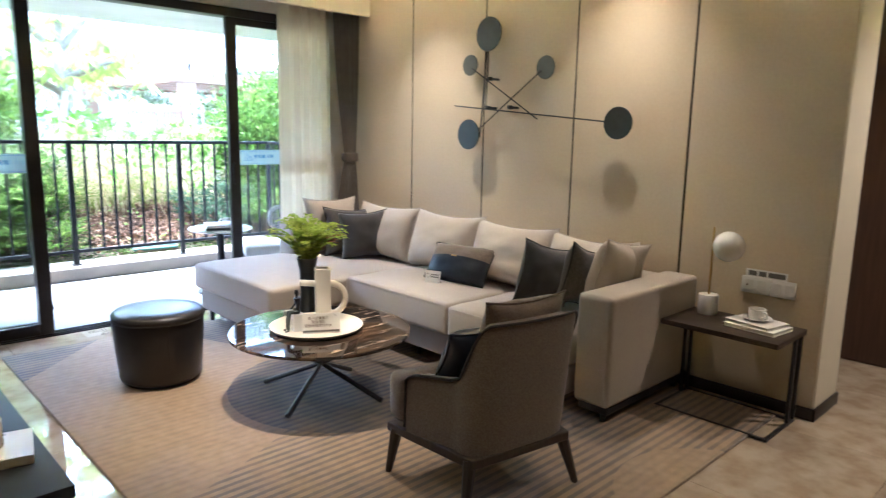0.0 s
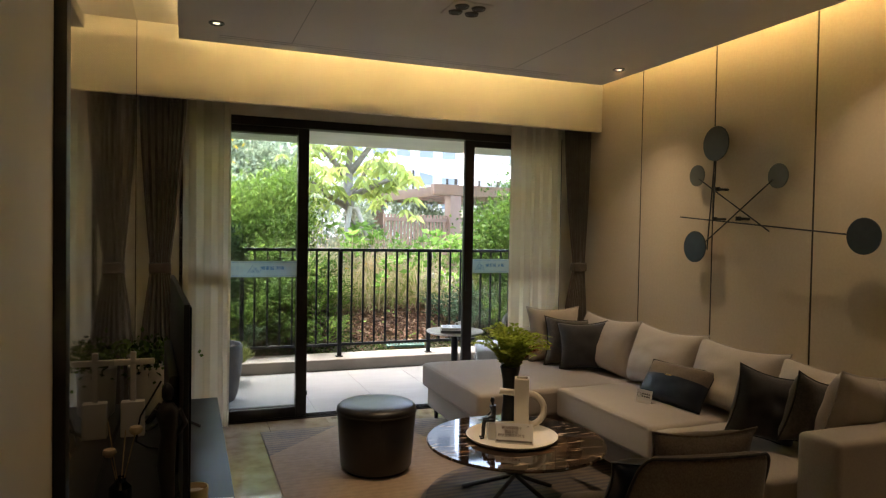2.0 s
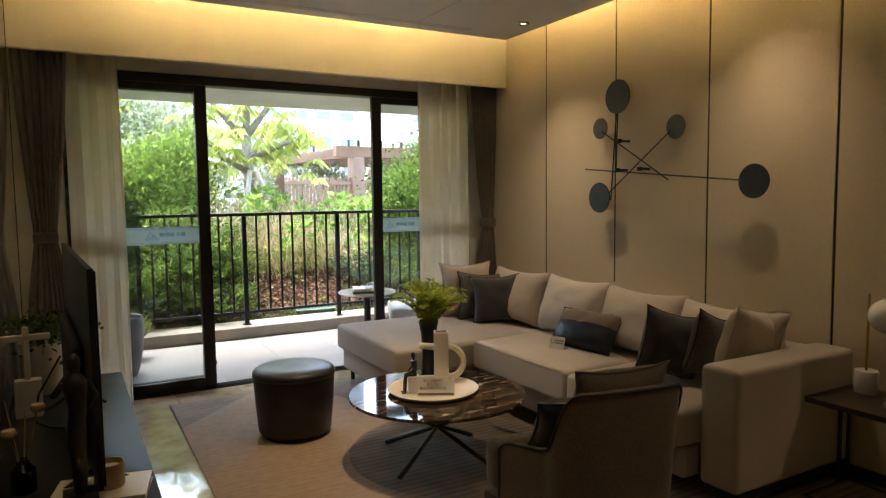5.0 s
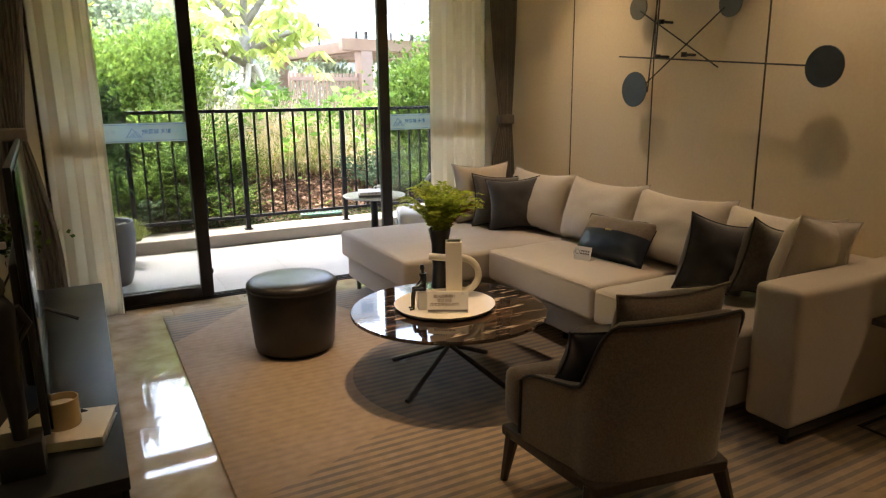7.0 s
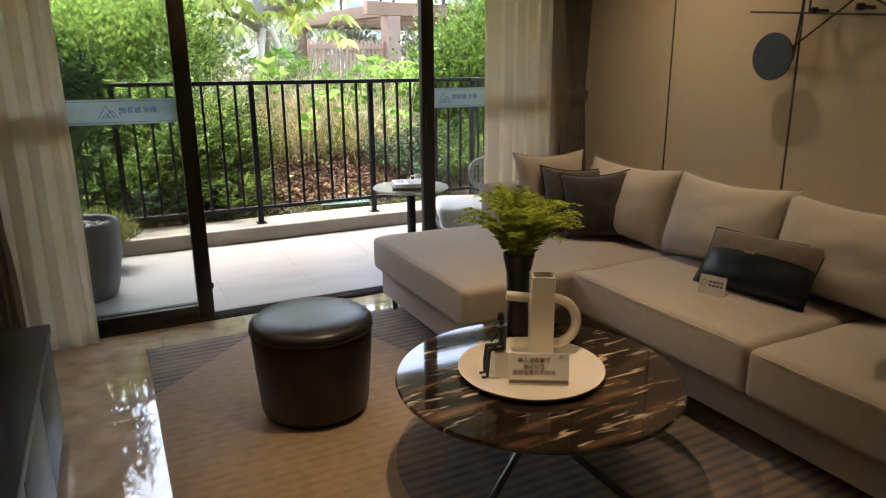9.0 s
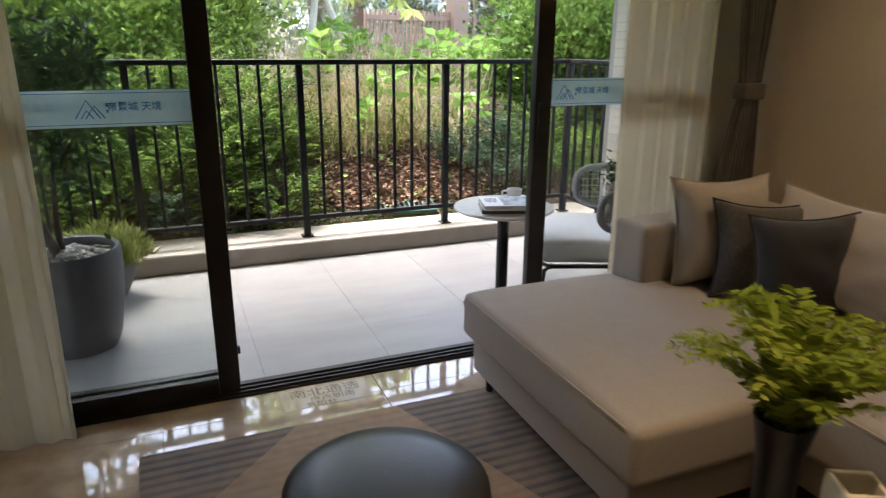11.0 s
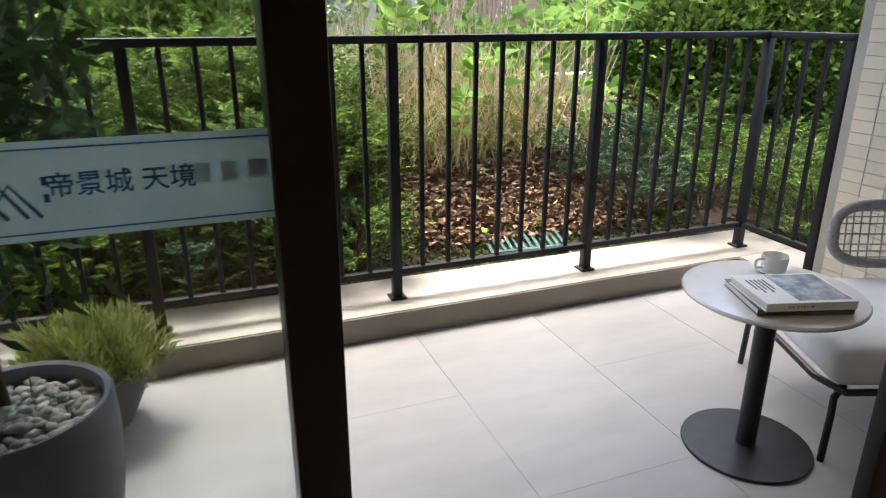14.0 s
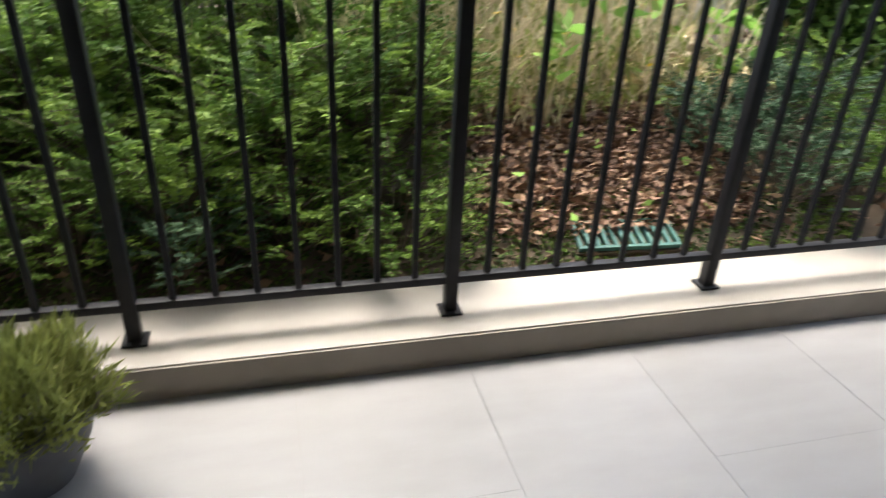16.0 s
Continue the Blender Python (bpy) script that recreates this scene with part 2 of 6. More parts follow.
M_GOLDGROOVE = mat("bronze_inlay", (0.045, 0.032, 0.022), 0.4, 0.6)
M_LED = mat("warm_led_strip", (1.0, 0.72, 0.31), 0.5, colour2=(1.0, 0.72, 0.31), emit=11.0)
M_LENS = mat("lamp_lens", (1.0, 0.8, 0.55), 0.4, colour2=(1.0, 0.8, 0.55), emit=0.35)
M_CANDLE = mat("amber_candle_glass", (0.55, 0.40, 0.20), 0.2, colour2=(0.48, 0.34, 0.16), scale=5, coat=0.5)
M_FLOWERSTICK = mat("reed_stick", (0.45, 0.32, 0.18), 0.8)
M_CREAMFLOWER = mat("cream_sola_flower", (0.62, 0.48, 0.30), 0.8, colour2=(0.5, 0.36, 0.2), scale=30)
L_HEDGE = leafmat("hedge_leaf", (0.15, 0.24, 0.045), (0.25, 0.34, 0.07), 0.5, 0.32)
L_MID = leafmat("mid_green_leaf", (0.07, 0.135, 0.022), (0.13, 0.20, 0.035), 0.6, 0.3)
L_FERN = leafmat("shrub_leaf", (0.026, 0.052, 0.011), (0.115, 0.165, 0.026), 0.75, 0.3)
L_FROND = leafmat("feathery_leaf", (0.048, 0.095, 0.018), (0.15, 0.225, 0.036), 0.35, 0.4)
L_FRONDBLUE = leafmat("blue_green_leaf", (0.035, 0.07, 0.034), (0.085, 0.135, 0.07), 0.30, 0.35)
L_DARK = leafmat("dark_leaf", (0.022, 0.05, 0.014), (0.05, 0.09, 0.026), 0.5)
L_BIG = leafmat("umbrella_tree_leaf", (0.36, 0.44, 0.11), (0.46, 0.52, 0.18), 0.3, 0.5)
L_BROAD = leafmat("broad_shrub_leaf", (0.18, 0.32, 0.06), (0.27, 0.42, 0.10), 0.35, 0.45)
# far leaves: haze of the distance is mixed into this pale, greyed green
L_FAR = leafmat("hazed_foliage", (0.27, 0.33, 0.21), (0.36, 0.41, 0.27), 0.35, 0.45)
L_HOUSE = leafmat("house_fern_leaf", (0.28, 0.36, 0.045), (0.42, 0.46, 0.07), 0.3, 0.4)
L_RUST = leafmat("rust_fern_leaf", (0.22, 0.09, 0.04), (0.28, 0.13, 0.06), 0.3)
L_GRASS = leafmat("fine_shrub_leaf", (0.20, 0.24, 0.06), (0.28, 0.30, 0.10), 0.35)
L_YELLOW = leafmat("yellow_blossom", (0.70, 0.46, 0.02), (0.75, 0.55, 0.05), 0.2)


def sheer_mat():
    m = weave("sheer_voile", (0.76, 0.67, 0.52), (0.72, 0.63, 0.48), 500)
    nt = m.node_tree
    tr, tl, m1, m2 = (nt.nodes.new(k) for k in ("ShaderNodeBsdfTransparent", "ShaderNodeBsdfTranslucent", "ShaderNodeMixShader", "ShaderNodeMixShader"))
    tl.inputs[0].default_value = (0.84, 0.76, 0.60, 1)
    m1.inputs[0].default_value, m2.inputs[0].default_value = 0.6, 0.14
    nt.links.new(nt.nodes["Principled BSDF"].outputs[0], m1.inputs[1])
    nt.links.new(tl.outputs[0], m1.inputs[2])
    nt.links.new(m1.outputs[0], m2.inputs[1])
    nt.links.new(tr.outputs[0], m2.inputs[2])
    nt.links.new(m2.outputs[0], nt.nodes["Material Output"].inputs[0])
    return m


def table_marble():
    """Dark brown marble with long pale and rust veins along one way."""
    m = mat("dark_emperador_marble", (0.018, 0.012, 0.009), 0.05, colour2=(0.16, 0.09, 0.05), scale=3.2, stretch=(1.2, 5, 1), detail=8, spec=0.6, lo=0.5, hi=0.75)
    nt = m.node_tree
    b = nt.nodes["Principled BSDF"]
    src = b.inputs["Base Color"].links[0].from_socket
    tc, mp, nz, rp, mx = (nt.nodes.new(k) for k in ("ShaderNodeTexCoord", "ShaderNodeMapping", "ShaderNodeTexNoise", "ShaderNodeValToRGB", "ShaderNodeMix"))
    mp.inputs["Scale"].default_value = (4, 26, 1)
    nt.links.new(tc.outputs["Object"], mp.inputs[0])
    nz.inputs["Scale"].default_value, nz.inputs["Detail"].default_value, nz.inputs["Distortion"].default_value = 1.6, 7, 0.8
    nt.links.new(mp.outputs[0], nz.inputs["Vector"])
    rp.color_ramp.elements[0].position, rp.color_ramp.elements[1].position = 0.60, 0.68
    nt.links.new(nz.outputs[0], rp.inputs[0])
    mx.data_type = "RGBA"
    mx.inputs[7].default_value = (0.46, 0.36, 0.26, 1)
    nt.links.new(rp.outputs[0], mx.inputs[0])
    nt.links.new(src, mx.inputs[6])
    nt.links.new(mx.outputs[2], b.inputs["Base Color"])
    return m


def rug_mat():
    """Woven rug: sandy ground, blue-grey striped fields with curved borders and a dark disc."""
    m = weave("woven_rug", (0.36, 0.255, 0.16), (0.295, 0.205, 0.125), 240, mottled=22)
    nt = m.node_tree
    b = nt.nodes["Principled BSDF"]
    base = b.inputs["Base Color"].links[0].from_socket
    tc = nt.nodes.new("ShaderNodeTexCoord")
    sp = nt.nodes.new("ShaderNodeSeparateXYZ")
    nt.links.new(tc.outputs["Object"], sp.inputs[0])

    def calc(op, a, c=None):
        n = nt.nodes.new("ShaderNodeMath")
        n.operation = op
        for i, v in ((0, a), (1, c)):
            if v is None:
                continue
            if isinstance(v, (int, float)):
                n.inputs[i].default_value = v
            else:
                nt.links.new(v, n.inputs[i])
        return n.outputs[0]

    def disc(cx, cy, r):
        dx, dy = calc("SUBTRACT", sp.outputs[0], cx), calc("SUBTRACT", sp.outputs[1], cy)
        d = calc("SQRT", calc("ADD", calc("MULTIPLY", dx, dx), calc("MULTIPLY", dy, dy)))
        return calc("LESS_THAN", d, r)

    stripe = calc("GREATER_THAN", calc("FRACT", calc("MULTIPLY", sp.outputs[1], 23.0)), 0.55)
    diag = calc("ADD", sp.outputs[0], calc("MULTIPLY", sp.outputs[1], -1.0))
    band = disc(1.98, 2.99, 0.60)
    corner = calc("LESS_THAN", diag, -3.36)
    far = calc("GREATER_THAN", calc("ADD", sp.outputs[0], calc("MULTIPLY", sp.outputs[1], 0.35)), 3.22)
    far = calc("MULTIPLY", far, calc("GREATER_THAN", sp.outputs[1], 3.1))
    near = calc("LESS_THAN", calc("ADD", sp.outputs[1], calc("MULTIPLY", calc("SINE", calc("MULTIPLY", sp.outputs[0], 2.4)), 0.22)), 2.62)
    gap = disc(2.35, 1.1, 0.42)
    plain = calc("MULTIPLY", calc("MAXIMUM", corner, far), calc("ADD", calc("MULTIPLY", stripe, 0.42), 0.48))
    lined = calc("MULTIPLY", calc("MULTIPLY", near, calc("SUBTRACT", 1.0, gap)), calc("ADD", calc("MULTIPLY", stripe, 0.62), 0.06))
    faint = calc("MULTIPLY", stripe, 0.15)
    striped = calc("MAXIMUM", calc("MAXIMUM", plain, lined), faint)
    ringed = calc("MULTIPLY", band, calc("ADD", calc("MULTIPLY", stripe, 0.34), 0.60))
    mx = nt.nodes.new("ShaderNodeMix")
    mx.data_type = "RGBA"
    mx.inputs[7].default_value = (0.062, 0.066, 0.075, 1)
    worn = nt.nodes.new("ShaderNodeTexNoise")
    worn.inputs["Scale"].default_value, worn.inputs["Detail"].default_value = 7.0, 5
    nt.links.new(tc.outputs["Object"], worn.inputs["Vector"])
    fade = calc("MINIMUM", calc("ADD", calc("MULTIPLY", worn.outputs[0], 1.5), 0.12), 1.0)
    nt.links.new(calc("MULTIPLY", calc("MAXIMUM", striped, ringed), fade), mx.inputs[0])
    nt.links.new(base, mx.inputs[6])
    nt.links.new(mx.outputs[2], b.inputs["Base Color"])
    return m


M_SHEER, M_TABLETOP, M_RUG = sheer_mat(), table_marble(), rug_mat()


# ---- building tools ----
def mesh_of(name, bm, material, smooth=None):
    me = bpy.data.meshes.new(name)
    bm.to_mesh(me)
    bm.free()
    me.materials.append(material)
    if smooth is not None:
        me.polygons.foreach_set("use_smooth", [True] * len(me.polygons))
        if smooth < 180:
            me.set_sharp_from_angle(angle=radians(smooth))
    return me


def part(name, bm, material, parent=None, label="", smooth=40):
    ob = new(name, mesh_of(name, bm, material, smooth))
    if parent:
        ob.parent = parent
    if label:
        ob["label"] = label
    return ob


def thing(name, at, label, category, group="", kind=""):
    """An empty at the base of a thing; at is a place or a pose."""
    ob = new(name)
    ob.empty_display_size = 0.1
    ob.matrix_basis = at if isinstance(at, Matrix) else Matrix.Translation(at)
    return tagged(ob, label, category, group, kind)


def setting(name, bm, material, label="", smooth=40):
    return tagged(part(name, bm, material, None, "", smooth), label or name.replace("_", " "), name.split("_")[0], kind="structure")


def box(x0, x1, y0, y1, z0, z1, bevel=0.0, segments=2, bm=None):
    b = bmesh.new()
    bmesh.ops.create_cube(b, size=1)
    for v in b.verts:
        v.co = Vector((x0 + (v.co.x + 0.5) * (x1 - x0), y0 + (v.co.y + 0.5) * (y1 - y0), z0 + (v.co.z + 0.5) * (z1 - z0)))
    if bevel:
        bmesh.ops.bevel(b, geom=b.edges[:], offset=bevel, segments=segments, profile=0.6, affect="EDGES")
    return add(bm, b) if bm else b


def add(bm, other):
    me = bpy.data.meshes.new("tmp")
    other.to_mesh(me)
    other.free()
    bm.from_mesh(me)
    bpy.data.meshes.remove(me)
    return bm


def lathe(profile, steps=32, at=(0, 0, 0)):
    """A turned body from (radius, height) pairs."""
    bm = bmesh.new()
    rings = []
    for r, z in profile:
        rings.append([bm.verts.new((at[0] + r * math.cos(2 * math.pi * i / steps), at[1] + r * math.sin(2 * math.pi * i / steps), at[2] + z)) for i in range(steps)]
                     if r > 1e-5 else [bm.verts.new((at[0], at[1], at[2] + z))])
    for a, b in zip(rings, rings[1:]):
        for i in range(steps):
            j = (i + 1) % steps
            if len(a) == 1 and len(b) > 1:
                bm.faces.new((a[0], b[j], b[i]))
            elif len(b) == 1 and len(a) > 1:
                bm.faces.new((a[i], a[j], b[0]))
            elif len(a) > 1:
                bm.faces.new((a[i], a[j], b[j], b[i]))
    bmesh.ops.recalc_face_normals(bm, faces=bm.faces[:])
    return bm


def tube(points, radius, sides=8, bm=None, closed=False, flat=1.0):
    """A rod along points; radius is one number or one for each point."""
    b = bm or bmesh.new()
    pts = [Vector(p) for p in points]
    n = len(pts)
    rad = radius if isinstance(radius, (list, tuple)) else [radius] * n
    rings = []
    side = None
    for i, p in enumerate(pts):
        d = (pts[(i + 1) % n] - pts[i - 1]) if closed else (pts[min(i + 1, n - 1)] - pts[max(i - 1, 0)])
        d.normalize()
        if side is None:
            side = d.orthogonal().normalized()
        side = (side - d * side.dot(d)).normalized()
        up = d.cross(side)
        rings.append([b.verts.new(p + (side * math.cos(2 * math.pi * k / sides) + up * math.sin(2 * math.pi * k / sides) * flat) * rad[i]) for k in range(sides)])
    for i in range(n if closed else n - 1):
        a, c = rings[i], rings[(i + 1) % n]
        for k in range(sides):
            b.faces.new((a[k], a[(k + 1) % sides], c[(k + 1) % sides], c[k]))
    if not closed:
        b.faces.new(rings[0][::-1])
        b.faces.new(rings[-1])
    return b


def arc(c, r, a0, a1, n, plane="xz"):
    out = []
    for i in range(n + 1):
        a = radians(a0 + (a1 - a0) * i / n)
        u, v = r * math.cos(a), r * math.sin(a)
        out.append((c[0] + u, c[1], c[2] + v) if plane == "xz" else (c[0] + u, c[1] + v, c[2]) if plane == "xy" else (c[0], c[1] + u, c[2] + v))
    return out


def pillow(w, h, d, n=14, pinch=0.10, seed=0, sag=0.0):
    """A stuffed cushion standing on its lower edge: w along x, h up, d thick; corners drawn out, seams thin, creased."""
    bm = bmesh.new()
    rng = random.Random(seed)
    off = Vector((rng.random() * 9, rng.random() * 9, seed))
    sides = []
    for s in (1, -1):
        grid = []
        for i in range(n + 1):
            row = []
            for j in range(n + 1):
                u, v = 2 * i / n - 1, 2 * j / n - 1
                body = ((1 - abs(u) ** 2.6) * (1 - abs(v) ** 2.6)) ** 0.5
                px = u * w / 2 * (1 - pinch * (1 - v * v) * u * u * 0.5)
                pz = v * h / 2 * (1 - pinch * (1 - u * u) * v * v * 0.5)
                crease = noise.noise(Vector((u * 2.2, v * 2.2, s)) + off) * 0.11 + noise.noise(Vector((u * 5, v * 5, s * 2)) + off) * 0.03
                y = s * d / 2 * body * (1 + crease - sag * v)
                row.append((px, y, pz + h / 2 - sag * 0.1 * h * (1 - u * u) * (v + 1) * 0.5))
            grid.append(row)
        sides.append(grid)
    vs = {}
    for s in range(2):
        for i in range(n + 1):
            for j in range(n + 1):
                edge = i in (0, n) or j in (0, n)
                if edge and s == 1:
                    vs[1, i, j] = vs[0, i, j]
                else:
                    vs[s, i, j] = bm.verts.new(sides[s][i][j])
    for s in range(2):
        for i in range(n):
            for j in range(n):
                q = (vs[s, i, j], vs[s, i + 1, j], vs[s, i + 1, j + 1], vs[s, i, j + 1])
                bm.faces.new(q if s == 1 else q[::-1])
    bmesh.ops.recalc_face_normals(bm, faces=bm.faces[:])
    return bm


def pillow_seam(w, h, pinch=0.10, n=10, r=0.004, sag=0.0):
    def at(u, v):
        return (u * w / 2 * (1 - pinch * (1 - v * v) * u * u * 0.5), 0, v * h / 2 * (1 - pinch * (1 - u * u) * v * v * 0.5) + h / 2 - sag * 0.1 * h * (1 - u * u) * (v + 1) * 0.5)
    k = [2 * i / n - 1 for i in range(n)]
    return tube([at(t, -1) for t in k] + [at(1, t) for t in k] + [at(-t, 1) for t in k] + [at(-1, -t) for t in k], r, 6, closed=True)


def words(name, text, size, material, parent, at, extrude=0.0006, spacing=1.0, bold=0.0):
    """Lettering as a mesh; at is a pose in the parent's space, the text reads along x and stands along y."""
    cu = bpy.data.curves.new(name, "FONT")
    cu.body, cu.size, cu.extrude, cu.align_x, cu.align_y, cu.space_line = text, size, extrude, "CENTER", "CENTER", spacing
    cu.offset = bold
    tmp = new("tmp_text", cu)
    bpy.context.view_layer.update()
    me = bpy.data.meshes.new_from_object(tmp.evaluated_get(bpy.context.evaluated_depsgraph_get()))
    bpy.data.objects.remove(tmp)
    me.materials.clear()
    me.materials.append(material)
    ob = new(name, me)
    ob.parent = parent
    ob.matrix_basis = at
    return ob


def leaves(name, pos, way, length, width, material, parent=None, label="", fold=0.15, droop=0.0):
    """Many folded leaves in one mesh: pos and way are n x 3."""
    n = len(pos)
    rng = np.random.default_rng(n)
    way = way / (np.linalg.norm(way, axis=1, keepdims=True) + 1e-9)
    side = np.cross(way, rng.normal(size=(n, 3)))
    side /= np.linalg.norm(side, axis=1, keepdims=True) + 1e-9
    up = np.cross(side, way)
    ln = (length * rng.uniform(0.7, 1.25, n))[:, None]
    wd = (width * rng.uniform(0.8, 1.2, n))[:, None]
    mid = pos + way * ln * 0.45 + up * wd * fold
    tip = pos + way * ln - np.array([0, 0, 1]) * ln * droop
    v = np.stack([pos, mid + side * wd / 2, tip, mid - side * wd / 2], 1).reshape(-1, 3)
    me = bpy.data.meshes.new(name)
    me.vertices.add(4 * n)
    me.vertices.foreach_set("co", v.ravel())
    me.loops.add(4 * n)
    me.loops.foreach_set("vertex_index", np.arange(4 * n, dtype=np.int32))
    me.polygons.add(n)
    me.polygons.foreach_set("loop_start", np.arange(0, 4 * n, 4, dtype=np.int32))
    me.update()
    me.validate()
    me.materials.append(material)
    ob = new(name, me)
    if parent:
        ob.parent = parent
    if label:
        ob["label"] = label
    return ob


# ---- the room ----
WX, WL, WY = 3.385, -0.06, 4.9      # sofa wall, panel wall, window wall (room side)
TOP = 2.68                          # upper ceiling

setting("floor_screed", box(-3.2, 4.6, -3.2, 5.02, -0.14, -0.012), M_GROUT, "floor bed under the marble tiles")
setting("wall_east", box(WX + 0.012, 3.72, 1.15, 4.9, 0, TOP), M_PAINT, "wall behind the sofa")
setting("wall_east_return", box(WX, 3.72, 4.9, 5.05, 0, TOP), M_PAINT, "wall beside the balcony door")
wall_panels = thing("wall_panels", (0, 0, 0), "beige fabric wall panels with dark bronze inlay strips", "wall panel", kind="structure")
GROOVES = (4.085, 3.352, 2.617, 1.884)
edges = (4.9, *GROOVES, 1.15)
for a, b in zip(edges, edges[1:]):
    part("wall_panel", box(WX, WX + 0.012, b + 0.006, a - 0.006, 0.0, TOP, 0.002, 1), M_WALL, wall_panels)
for g in GROOVES:
    part("inlay_strip", box(WX + 0.003, WX + 0.0118, g - 0.006, g + 0.006, 0.0, TOP), M_GOLDGROOVE, wall_panels, "dark bronze inlay strip")
setting("baseboard_east", box(WX - 0.012, WX, 1.138, 4.88, 0, 0.06, 0.003), M_BRONZE, "dark metal baseboard along the sofa wall")
setting("baseboard_end", box(WX - 0.012, 3.73, 1.138, 1.15, 0, 0.06, 0.003), M_BRONZE, "dark metal baseboard round the wall end")
setting("wall_west", box(-0.26, WL, 0.75, 5.05, 0, TOP), M_PAINT, "wall behind the television")
setting("wall_hall_east", box(4.6, 4.75, -3.2, 2.2, 0, TOP), M_PAINT, "hall wall")
setting("wall_hall_north", box(3.72, 4.6, 2.05, 2.2, 0, TOP), M_PAINT, "hall end wall")
setting("wall_south", box(-3.2, 4.75, -3.35, -3.2, 0, TOP), M_PAINT, "rear wall")
setting("wall_far_west", box(-3.35, -3.2, -3.35, 0.9, 0, TOP), M_PAINT, "side wall of the dining space")
setting("wall_dining_north", box(-3.2, -0.26, 0.75, 0.9, 0, TOP), M_PAINT, "partition beside the television wall")
hall_door = thing("door_1", (4.52, 1.15, 0), "closed walnut veneer door in the hall", "door", kind="structure")
part("door_leaf", box(0.02, 0.06, -0.78, 0.40, 0.005, 2.2, 0.003), M_WALNUT, hall_door)
part("door_jamb", box(-0.02, 0.078, 0.402, 0.46, 0.0, 2.3, 0.004), M_WALNUT, hall_door)
part("door_jamb", box(-0.02, 0.078, -0.84, -0.782, 0.0, 2.3, 0.004), M_WALNUT, hall_door)
part("door_head", box(-0.02, 0.078, -0.78, 0.40, 2.205, 2.3, 0.004), M_WALNUT, hall_door)

# window wall: lintel over the sliding door, side pieces behind the curtains
setting("wall_north_lintel", box(-0.26, WX, WY, 5.05, 2.19, TOP), M_PAINT, "lintel over the balcony door")
setting("wall_north_side", box(WL, 0.22, WY, 5.05, 0, 2.188), M_PAINT, "wall beside the balcony door")
setting("wall_north_corner", box(3.2, WX, WY, 5.05, 0, 2.188), M_PAINT, "wall corner beside the balcony door")
setting("trim_pelmet", box(WL, WX, 4.60, 4.64, 2.218, TOP, 0.003, 1), M_PAINT, "ivory curtain pelmet under the ceiling")
setting("ceiling_upper", box(-3.35, 4.75, -3.35, 5.05, TOP, TOP + 0.15), M_CEIL, "upper ceiling slab")
setting("ceiling_dropped", box(0.2, 3.13, -0.6, 4.24, CEIL, CEIL + 0.07, 0.002, 1), M_CEIL, "white dropped ceiling panel with hidden cove lights")
M_SLOT = mat("shadow_gap_grey", (0.36, 0.34, 0.31), 0.9)
for q in ((0.42, 2.72, 4.105, 4.109), (0.42, 2.72, 4.065, 4.069), (0.83, 0.833, 2.2, 4.06), (2.3, 2.303, 2.2, 4.06)):
    setting("trim_ceiling_slot", box(*q, CEIL - 0.0012, CEIL - 0.0002), M_SLOT, "thin joint line in the dropped ceiling")
for nm, q in (("far", (0.45, 2.9, 4.03, 4.045)), ("right", (2.93, 2.945, -0.5, 4.0)), ("left", (0.40, 0.415, -0.5, 4.0))):
    cove = thing("cove_light", (0, 0, 0), "warm hidden strip light on top of the dropped ceiling", "strip light", "cove lights")
    part("led_strip", box(*q, CEIL + 0.0755, CEIL + 0.083), M_LED, cove, "glowing warm strip")
    part("strip_channel", box(*q, CEIL + 0.0705, CEIL + 0.075), M_WHITE, cove, "slim white channel")


def downlight(x, y, rim=0.042, mount=CEIL):
    dl = thing("downlight", (x, y, mount), "small round recessed ceiling downlight, dark rim", "ceiling light", "ceiling downlights")
    part("trim_ring", lathe([(rim * 0.72, -0.001), (rim * 0.78, -0.009), (rim, -0.006), (rim * 1.02, -0.0005)], 24), M_STEEL, dl)
    part("baffle", lathe([(0, -0.0012), (rim * 0.73, -0.0012), (rim * 0.73, -0.003), (0, -0.003)], 24), M_BLACKMETAL, dl)
    part("lamp_lens", lathe([(0, -0.0055), (rim * 0.4, -0.0045), (rim * 0.42, -0.0032), (0, -0.0032)], 20), M_LENS, dl, "glowing lens")


for x, y in ((2.955, 3.78), (3.06, 2.21), (0.396, 3.83), (0.38, 2.2)):
    downlight(x, y)
grille = thing("ceiling_grille_light", (1.547, 3.07, CEIL), "square ceiling fitting with four small downlights", "ceiling light")
part("frame_plate", box(-0.10, 0.10, -0.10, 0.10, -0.007, -0.0005, 0.002), M_CEIL, grille)
for dx in (-0.044, 0.044):
    for dy in (-0.044, 0.044):
        ring = part("trim_ring", lathe([(0.025, -0.012), (0.032, -0.016), (0.036, -0.0075)], 20, (dx, dy, 0)), M_STEEL, grille)
        part("lamp_lens", lathe([(0, -0.013), (0.0255, -0.011), (0.0255, -0.0075), (0, -0.0075)], 20, (dx, dy, 0)), M_BLACKMETAL, ring)

